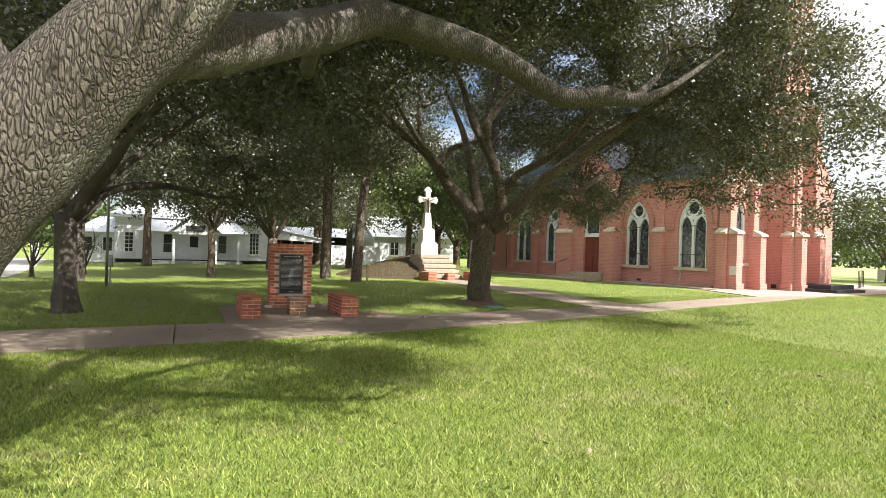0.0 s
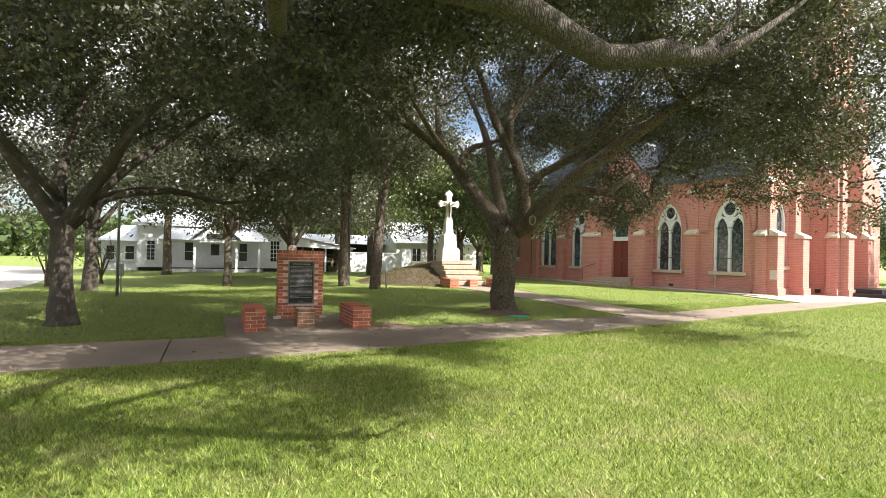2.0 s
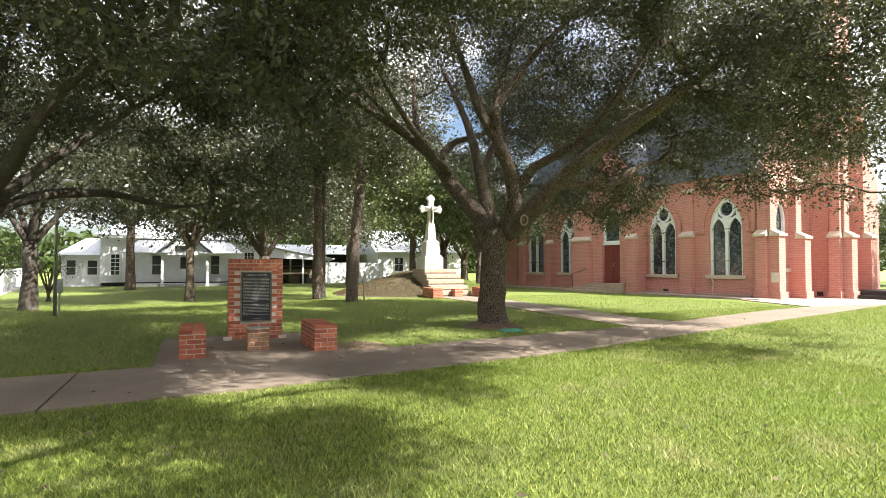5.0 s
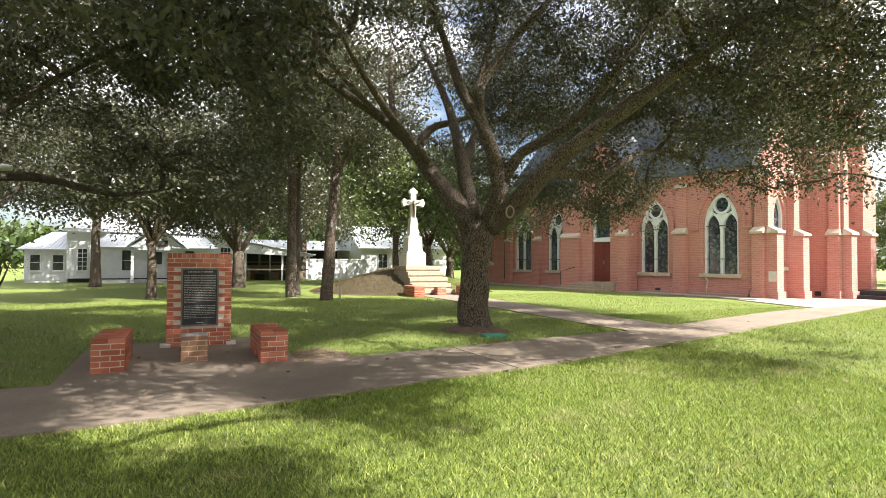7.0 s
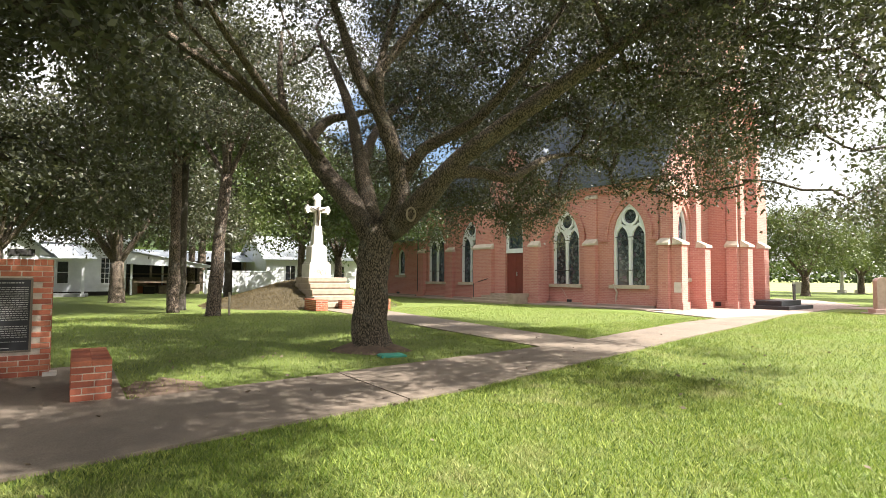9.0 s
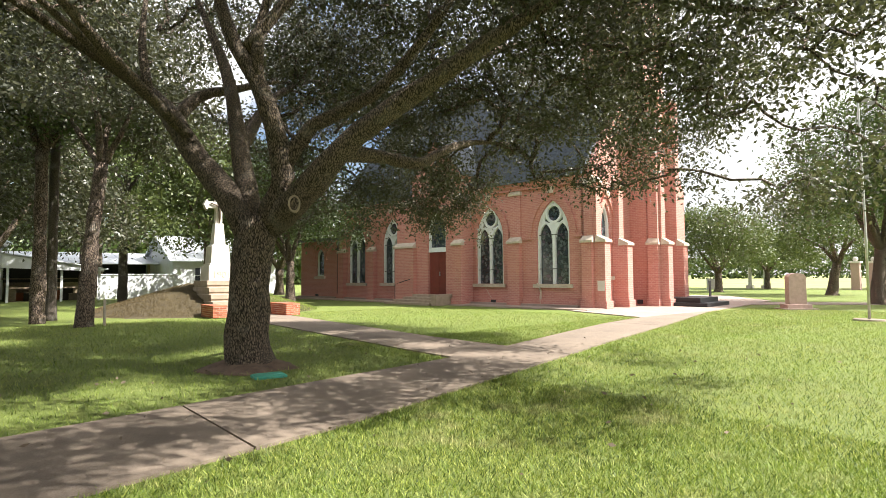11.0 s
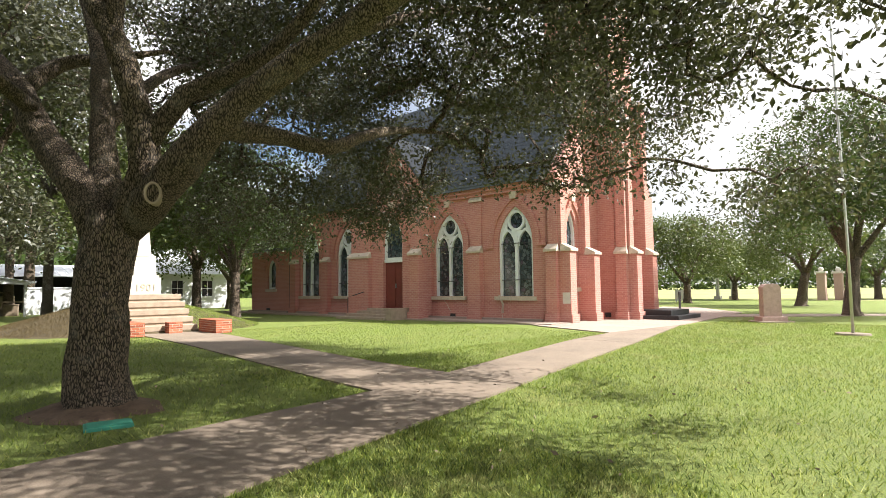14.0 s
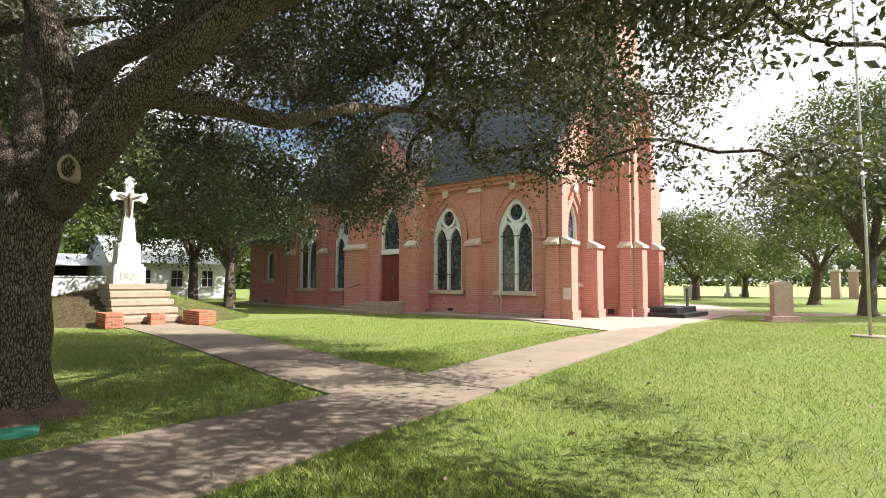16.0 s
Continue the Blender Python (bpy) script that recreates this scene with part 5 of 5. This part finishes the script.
simple_tree("tree", "small rounded far tree in the meadow", 60.0, 24.5, 0.22, 1.6, 5.8, 4.0, 61, green=M_PALE_SUN, edge=1.9)
simple_tree("tree", "small rounded far tree in the meadow", 66.0, 15.0, 0.25, 2.0, 6.2, 4.4, 62, edge=2.0)
simple_tree("tree", "oak on the verge by the road", -12.5, 33.0, 0.26, 2.4, 8.5, 5.0, 63, green=M_OAK, leaf=(0.2, 0.1), edge=2.6)
simple_tree("tree", "oak on the verge by the road", -9.0, 14.0, 0.28, 2.4, 8.6, 5.0, 64, green=M_OAK, leaf=(0.14, 0.07), edge=2.9)
simple_tree("shrub", "thin bare-stemmed shrub by the lawn's edge", -5.3, 25.4, 0.07, 0.5, 3.0, 1.2, 65, leaf=(0.08, 0.04), limbs=7, edge=0.9, count=50, each=25, clump=0.2, group="shrubs")
simple_tree("shrub", "thin bare-stemmed shrub by the lamp post", -3.9, 27.5, 0.06, 0.4, 3.2, 1.1, 66, leaf=(0.08, 0.04), limbs=8, edge=0.9, count=40, each=20, clump=0.2, group="shrubs")

stake = thing("stake", 7.12, 23.25, 0.0, "yellowish wooden stake beside a slender tree", "stake")
part("post", boxes((-0.03, 0.03, -0.03, 0.03, 0, 0.75), bevel=0.006), M_CAP, stake)

# distant woods that close the view
def woods(name, x0, y0, x1, y1, height, count, seed):
    rng = np.random.default_rng(seed)
    k = rng.random(count)
    lump = 0.55 + 0.45 * np.array([0.5 + noise.noise((v * 14, seed, 0)) for v in k])
    z = rng.random(count) ** 0.8 * height * lump
    at = np.stack([x0 + (x1 - x0) * k + rng.normal(0, 3, count), y0 + (y1 - y0) * k + rng.normal(0, 3, count), z], 1)
    me = leaf_mesh(name, at, np.zeros((count, 3)), rng, 1.5, 0.9, 0.3)
    me.materials.append(M_FAR)
    tagged(new(name, me), "far belt of green woods", "woods", kind="stuff")


woods("far_woods", -120, 110, 10, 120, 9, 9000, 71)
woods("far_woods", 10, 95, 90, 110, 10, 9000, 72)
woods("far_woods", 120, 160, 260, 20, 9, 9000, 73)
woods("far_woods", 240, 30, 120, -110, 9, 8000, 74)
woods("far_woods", -120, 110, -70, -60, 9, 8000, 75)
woods("far_woods", -70, -60, 120, -110, 9, 9000, 76)

# ---- the white house and its neighbours ----


def sash(parent, x0, x1, z0, z1, y, rows=2, cols=1, label="white sash window"):
    w = part("window", boxes((x0 - 0.07, x0, y - 0.05, y + 0.05, z0 - 0.07, z1 + 0.07), (x1, x1 + 0.07, y - 0.05, y + 0.05, z0 - 0.07, z1 + 0.07), (x0, x1, y - 0.05, y + 0.05, z1, z1 + 0.07), (x0 - 0.1, x1 + 0.1, y - 0.09, y + 0.05, z0 - 0.13, z0 - 0.0)), M_WHITE, parent, label)
    for r in range(rows):
        for c in range(cols):
            a, b = x0 + (x1 - x0) * c / cols, x0 + (x1 - x0) * (c + 1) / cols
            d, e = z0 + (z1 - z0) * r / rows, z0 + (z1 - z0) * (r + 1) / rows
            part("pane", boxes((a + 0.015, b - 0.015, y - 0.012, y + 0.02, d + 0.015, e - 0.015)), M_PANE, w)
    bm = bmesh.new()
    for r in range(1, rows):
        z = z0 + (z1 - z0) * r / rows
        box(bm, x0, x1, y - 0.03, y + 0.0, z - 0.015, z + 0.015)
    for c in range(1, cols):
        x = x0 + (x1 - x0) * c / cols
        box(bm, x - 0.015, x + 0.015, y - 0.028, y + 0.0, z0, z1)
    part("glazing_bar", bm, M_WHITE, w)
    return w


def clapboards(x0, x1, y, z0, z1, pitch=0.14):
    bm = bmesh.new()
    k = int((z1 - z0) / pitch)
    for i in range(k):
        z = z0 + i * pitch
        vs = [bm.verts.new(p) for p in ((x0, y - 0.025, z), (x1, y - 0.025, z), (x1, y - 0.006, z + pitch), (x0, y - 0.006, z + pitch), (x0, y, z), (x1, y, z))]
        bm.faces.new((vs[0], vs[1], vs[2], vs[3]))
        bm.faces.new((vs[1], vs[0], vs[4], vs[5]))
    return bm


def metal_roof(parent, corners, name="roof", ribs=12):
    """A sheet of ribbed metal roof over four corners: eave left, eave right, ridge right, ridge left."""
    a, b, c, d = (Vector(p) for p in corners)
    up = (b - a).cross(d - a).normalized()
    if up.z < 0:
        up = -up
    bm = bmesh.new()
    vs = [bm.verts.new(p) for p in (a, b, c, d, a + up * 0.05, b + up * 0.05, c + up * 0.05, d + up * 0.05)]
    for q in ((3, 2, 1, 0), (4, 5, 6, 7), (0, 1, 5, 4), (1, 2, 6, 5), (2, 3, 7, 6), (3, 0, 4, 7)):
        bm.faces.new([vs[i] for i in q])
    bmesh.ops.recalc_face_normals(bm, faces=bm.faces)
    r = part(name, bm, M_METAL, parent, "pale ribbed metal roof")
    bm = bmesh.new()
    for k in range(ribs + 1):
        p, q = a.lerp(b, k / ribs) + up * 0.05, d.lerp(c, k / ribs) + up * 0.05
        tube(bm, [p, q], [0.022, 0.022], 5)
    part("rib", bm, M_METAL, r)


def build_house():
    h = thing("house", 0.5, 47.0, 0.0, "white clapboard house with a pale metal roof and porch", "house")
    o = lambda x, y, z: (x - 0.5, y - 47.0, z)
    # main block x -4.5..5.7, y 44.4..52
    X0, X1, Y0, Y1, E = -5.0, 5.2, -2.6, 6.0, 3.3
    part("wall", boxes((X0, X1, Y0, Y0 + 0.2, 0.25, E), (X0, X0 + 0.2, Y0 + 0.2, Y1, 0.25, E), (X1 - 0.2, X1, Y0 + 0.2, Y1, 0.25, E), (X0, X1, Y1 - 0.2, Y1, 0.25, E)), M_WHITE, h)
    part("clapboard", clapboards(X0, X1, Y0, 0.25, E), M_WHITE, h)["kind"] = "stuff"
    # set-back base block, coloured near-black for the shade under the floor
    part("foundation_shade", boxes((X0 + 0.1, X1 - 0.1, Y0 + 0.1, Y1, 0, 0.25)), M_DARK, h)
    metal_roof(h, [(X0 - 0.4, Y0 - 0.4, E), (X1 + 0.4, Y0 - 0.4, E), (X1 - 3.2, 1.7, 5.6), (X0 + 3.2, 1.7, 5.6)], ribs=24)
    metal_roof(h, [(X1 + 0.4, Y1 + 0.4, E), (X0 - 0.4, Y1 + 0.4, E), (X0 + 3.2, 1.7, 5.6), (X1 - 3.2, 1.7, 5.6)], ribs=12)
    metal_roof(h, [(X0 - 0.4, Y1 + 0.4, E), (X0 - 0.4, Y0 - 0.4, E), (X0 + 3.2, 1.7, 5.6), (X0 + 3.2, 1.71, 5.6)], ribs=8)
    metal_roof(h, [(X1 + 0.4, Y0 - 0.4, E), (X1 + 0.4, Y1 + 0.4, E), (X1 - 3.2, 1.71, 5.6), (X1 - 3.2, 1.7, 5.6)], ribs=8)
    part("fascia", boxes((X0 - 0.38, X1 + 0.38, Y0 - 0.42, Y0 - 0.38, E - 0.14, E + 0.0)), M_WHITE, h)
    for a, b in ((-2.0, -1.45), (1.65, 2.2)):
        sash(h, a, b, 0.75, 2.05, Y0 - 0.02)
    sash(h, 3.85, 4.5, 0.75, 2.3, Y0 - 0.02, 5, 3, "white many-paned window")
    sash(h, -4.4, -3.9, 0.75, 2.1, Y0 - 0.02, 5, 2, "white many-paned window")
    door = part("door", boxes((-0.45, 0.45, Y0 - 0.05, Y0 - 0.005, 0.25, 2.15)), M_WHITE, h, "white porch door")
    part("door_pane", boxes((-0.28, 0.28, Y0 - 0.06, Y0 - 0.04, 1.15, 1.95)), M_PANE, door)
    # porch
    PF = -4.5
    part("porch_floor", boxes((-3.2, 3.2, PF, Y0, 0.0, 0.18)), M_GREY, h)
    for x in (-3.06, -1.3, 1.4, 2.92):
        p = part("porch_post", boxes((x - 0.075, x + 0.075, PF + 0.02, PF + 0.17, 0.0, 2.05)), M_WHITE, h)
        part("post_base", boxes((x - 0.11, x + 0.11, PF - 0.02, PF + 0.2, 0.0, 0.16)), M_WHITE, p)
        part("post_cap", boxes((x - 0.1, x + 0.1, PF, PF + 0.19, 1.95, 2.05)), M_WHITE, p)
    part("porch_beam", boxes((-3.3, 3.3, PF, PF + 0.16, 2.05, 2.2)), M_WHITE, h)
    metal_roof(h, [(-3.6, PF - 0.3, 2.15), (-0.9, PF - 0.3, 2.15), (-0.9, Y0, 3.15), (-2.6, Y0, 3.15)], "porch_roof", 8)
    metal_roof(h, [(0.9, PF - 0.3, 2.15), (3.6, PF - 0.3, 2.15), (2.6, Y0, 3.15), (0.9, Y0, 3.15)], "porch_roof", 8)
    fm = Matrix.Identity(4)
    part("porch_gable", prism(bmesh.new(), [(-1.45, 2.2), (1.55, 2.2), (0.05, 3.45)], fm, PF - 0.02, PF + 0.1), M_WHITE, h)
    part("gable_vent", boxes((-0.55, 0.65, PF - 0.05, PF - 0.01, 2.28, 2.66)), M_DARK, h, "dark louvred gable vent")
    for s in (-1, 1):
        metal_roof(h, [(0.05 + s * 1.75, PF - 0.35, 2.12), (0.05 + s * 1.75, Y0 + 0.6, 2.12), (0.05, Y0 + 0.6, 3.6), (0.05, PF - 0.35, 3.6)], "porch_roof", 8)
    # low wing
    part("wing_wall", boxes((-7.2, X0, -2.2, 4.0, 0.0, 2.05)), M_WHITE, h)
    part("clapboard", clapboards(-7.2, X0, -2.2, 0.0, 2.05), M_WHITE, h)["kind"] = "stuff"
    metal_roof(h, [(-7.5, -2.55, 2.0), (X0 + 0.1, -2.55, 2.0), (X0 + 0.1, 0.9, 3.2), (-6.3, 0.9, 3.2)], "wing_roof", 12)
    metal_roof(h, [(-7.5, 4.3, 2.0), (-7.5, -2.55, 2.0), (-6.3, 0.9, 3.2), (-6.3, 0.91, 3.2)], "wing_roof", 8)
    sash(h, -5.75, -5.2, 0.75, 1.7, -2.22)
    sash(h, -6.9, -6.4, 0.75, 1.7, -2.22)
    # carport
    c = thing("carport", 8.2, 47.5, 0.0, "white carport with a sloping metal roof", "carport")
    for x in (-2.2, 0.3, 2.2):
        for y in (-3, 3):
            part("post", boxes((x - 0.06, x + 0.06, y - 0.06, y + 0.06, 0, 2.0)), M_WHITE, c)
    metal_roof(c, [(2.6, -3.4, 1.85), (2.6, 3.4, 1.85), (-2.5, 3.4, 2.75), (-2.5, -3.4, 2.75)], ribs=10)
    part("gable_board", prism(bmesh.new(), [(-2.5, 1.95), (2.4, 1.75), (2.4, 1.85), (-2.5, 2.72)], fm, -3.3, -3.2), M_WHITE, c)
    part("back_wall", boxes((-2.4, 2.4, 3.0, 3.15, 0, 1.1)), M_WOOD, c)
    part("rail", boxes((-2.2, 2.2, -3.05, -2.98, 0.78, 0.86)), M_WOOD, c)
    part("rail", boxes((-2.2, 2.2, 2.9, 2.97, 1.3, 1.38)), M_WOOD, c)
    gg = random.Random(91)
    for k in range(9):
        crate = thing("crate", 8.2 - 1.9 + 0.46 * k + gg.uniform(-0.1, 0.1), 47.5 + gg.uniform(-2.2, 1.8), 0.0, "dark wooden crate stored under the carport", "crate", "stored crates", rz=gg.uniform(-20, 20))
        w, hh = gg.uniform(0.2, 0.34), gg.uniform(0.35, 0.95)
        part("body", boxes((-w, w, -0.25, 0.25, 0, hh), bevel=0.015), (M_WOOD, M_BRICK, M_DARK, M_BRONZE)[k % 4], crate)
        part("lid", boxes((-w - 0.02, w + 0.02, -0.27, 0.27, hh, hh + 0.04), bevel=0.01), M_WOOD, crate)
    s = thing("long_shed", 13.5, 56.0, 0.0, "long open shed with a pale metal roof", "shed")
    for k in range(6):
        part("post", boxes((-9 + 3.6 * k - 0.08, -9 + 3.6 * k + 0.08, -2.1, -1.94, 0, 2.4)), M_WOOD, s)
    metal_roof(s, [(-10, -2.6, 2.4), (10, -2.6, 2.4), (10, 2.5, 3.4), (-10, 2.5, 3.4)], ribs=30)
    # back wall coloured near-black for the shade inside the open shed
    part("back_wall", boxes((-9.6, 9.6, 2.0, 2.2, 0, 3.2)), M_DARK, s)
    w = thing("white_wall", 13.0, 46.5, 0.0, "low white painted block wall", "wall")
    part("wall", boxes((-2.4, 2.4, -0.1, 0.1, 0, 1.55), bevel=0.01), M_WHITE, w)
    part("coping", boxes((-2.45, 2.45, -0.14, 0.14, 1.55, 1.62)), M_WHITE, w)
    for x, y, lab, lx, ly in ((20.2, 54.0, "white cottage with a grey metal roof behind the church", 4.2, 4.0),):
        g = thing("cottage", x, y, 0, lab, "house")
        part("wall", boxes((-lx, lx, -ly, ly, 0, 2.7)), M_WHITE, g)
        part("clapboard", clapboards(-lx, lx, -ly, 0, 2.7), M_WHITE, g)["kind"] = "stuff"
        prof = [(-ly, 2.7), (ly, 2.7), (0, 4.6)]
        part("gable", prism(bmesh.new(), prof, Matrix(((0, 1, 0, 0), (1, 0, 0, 0), (0, 0, 1, 0), (0, 0, 0, 1))), -lx, lx), M_WHITE, g)
        metal_roof(g, [(-lx - 0.3, -ly - 0.4, 2.55), (lx + 0.3, -ly - 0.4, 2.55), (lx + 0.3, 0, 4.7), (-lx - 0.3, 0, 4.7)], ribs=18)
        metal_roof(g, [(lx + 0.3, ly + 0.4, 2.55), (-lx - 0.3, ly + 0.4, 2.55), (-lx - 0.3, 0, 4.7), (lx + 0.3, 0, 4.7)], ribs=6)
        for wx in (-2.6, -0.4, 1.8):
            sash(g, wx, wx + 0.8, 0.9, 2.1, -ly - 0.02, 2, 2)


build_house()

# ---- posts, stones and small things ----


def lamp_post():
    p = thing("lamp_post", -2.3, 20.2, 0.0, "dark metal yard lamp post with a small box", "lamp post")
    bm = bmesh.new()
    tube(bm, [(0, 0, 0), (0, 0, 3.35), (0.05, 0, 3.55)], [0.045, 0.04, 0.035], 10)
    part("pole", bm, M_GREY, p, smooth=True)
    bm = bmesh.new()
    tube(bm, [(0.02, 0, 3.5), (0.25, -0.1, 3.62), (0.42, -0.15, 3.6)], [0.05, 0.09, 0.07], 10)
    part("lamp_head", bm, M_GALV, p, "grey lamp head", True)
    part("meter_box", boxes((0.04, 0.16, -0.07, 0.07, 0.62, 1.0), bevel=0.01), M_GREY, p, "grey electric box")
    part("cable_stub", boxes((0.08, 0.12, -0.03, 0.03, 0.0, 0.62)), M_GREY, p)


lamp_post()


def flagpole():
    p = thing("flagpole", 23.4, 9.3, 0.0, "tall thin weathered metal flagpole", "flagpole")
    bm = bmesh.new()
    tube(bm, [(0, 0, 0), (-0.02, 0, 2.5), (-0.08, 0.02, 5.0), (-0.16, 0.04, 7.5), (-0.26, 0.05, 9.6)], [0.036, 0.034, 0.031, 0.028, 0.022], 10)
    part("pole", bm, M_GALV, p, smooth=True)
    bm = bmesh.new()
    tube(bm, [(0, 0, 0), (0, 0, 0.05)], [0.40, 0.38], 20)
    part("footing", bm, M_WALK, p, "round concrete footing")


flagpole()


def stone_marker(x, y, w, h, d, rz, label):
    s = thing("stone_marker", x, y, 0.0, label, "monument", "granite markers", rz)
    part("base", boxes((-w * 0.72, w * 0.72, -d * 0.9, d * 0.9, 0, 0.2), bevel=0.02), M_GRANITE, s)
    part("footing", boxes((-w * 0.95, w * 0.95, -d * 1.4, d * 1.4, 0, 0.05)), M_PLAZA, s)
    pts = [(-w / 2, 0.2), (w / 2, 0.2), (w / 2, h - 0.12), (w * 0.36, h - 0.03), (w * 0.12, h), (-w * 0.12, h), (-w * 0.36, h - 0.03), (-w / 2, h - 0.12)]
    bm = prism(bmesh.new(), pts, Matrix.Identity(4), -d / 2, d / 2)
    part("slab", bm, M_GRANITE, s)


stone_marker(27.8, 12.45, 0.62, 1.36, 0.3, -45, "pink granite marker stone with a rounded top on the lawn")


def gate_pillar(x, y):
    p = thing("gate_pillar", x, y, 0, "pale stone gate pillar with a ball top", "pillar", "gate pillars")
    part("shaft", boxes((-0.3, 0.3, -0.3, 0.3, 0, 2.2), bevel=0.02), M_GRANITE, p)
    part("cap", boxes((-0.4, 0.4, -0.4, 0.4, 2.2, 2.36), bevel=0.02), M_STONE, p)
    bm = bmesh.new()
    bmesh.ops.create_uvsphere(bm, u_segments=14, v_segments=8, radius=0.2, matrix=pose(0, 0, 2.54))
    part("finial", bm, M_STONE, p, smooth=True)
    return p


gate_pillar(59.6, 17.7)
gate_pillar(61.5, 16.9)

sign = thing("sign_board", 50.0, 25.0, 0, "small white sign board on the grass", "sign", rz=-60)
part("board", boxes((-0.55, 0.55, -0.03, 0.03, 0.15, 1.0), bevel=0.01), M_WHITE, sign)
for x in (-0.45, 0.45):
    part("post", boxes((x - 0.04, x + 0.04, 0.03, 0.1, 0, 1.05)), M_WHITE, sign)

rail = thing("ramp_rail", 34.5, 18.6, 0, "thin dark metal ramp handrail", "handrail")
bm = bmesh.new()
tube(bm, [(0, 0, 0), (0, 0, 1.0), (1.6, 0.6, 1.0), (1.6, 0.6, 0)], [0.025] * 4, 8)
part("rail", bm, M_BLACK, rail)
for k in range(3):
    part("post", boxes((0.4 * (k + 1) - 0.015, 0.4 * (k + 1) + 0.015, 0.15 * (k + 1) - 0.015, 0.15 * (k + 1) + 0.015, 0, 1.0)), M_BLACK, rail)

for x, y in ((61.1, 26.4), (61.5, 25.2)):
    p = thing("memorial_column", x, y, 0, "slim grey stone memorial column in the meadow", "column", "memorial columns")
    part("base", boxes((-0.28, 0.28, -0.28, 0.28, 0, 0.3)), M_STONE, p)
    bm = bmesh.new()
    tube(bm, [(0, 0, 0.3), (0, 0, 2.0)], [0.17, 0.14], 12)
    part("shaft", bm, M_GALV, p)

# rail fence along the side road
f = thing("rail_fence", -7.5, 36.0, 0, "white rail fence along the road", "fence")
for k in range(9):
    part("post", boxes((-0.4 * k - 0.05, -0.4 * k + 0.05, 2.2 * k - 0.05, 2.2 * k + 0.05, 0, 1.15)), M_WHITE, f)
for z in (0.35, 0.7, 1.05):
    bm = bmesh.new()
    tube(bm, [(0, 0, z), (-3.2, 17.6, z)], [0.035, 0.035], 6)
    part("rail", bm, M_WHITE, f)


def fallen_leaves():
    """Dry leaves dropped on the lawn and the walk under the oaks."""
    rng = np.random.default_rng(88)
    n = 320
    at = np.stack([rng.uniform(-2, 14, n), rng.uniform(2.5, 15, n), rng.uniform(0.034, 0.05, n)], 1)
    flat_dir = np.stack([rng.normal(0, 2, n), rng.normal(0, 2, n), np.zeros(n)], 1)
    me = leaf_mesh("fallen_leaf", at, flat_dir, rng, 0.06, 0.028, 0.0)
    me.materials.append(M_WOOD)
    tagged(new("fallen_leaves", me), "dry brown leaves scattered on the lawn", "leaves", kind="stuff")


fallen_leaves()
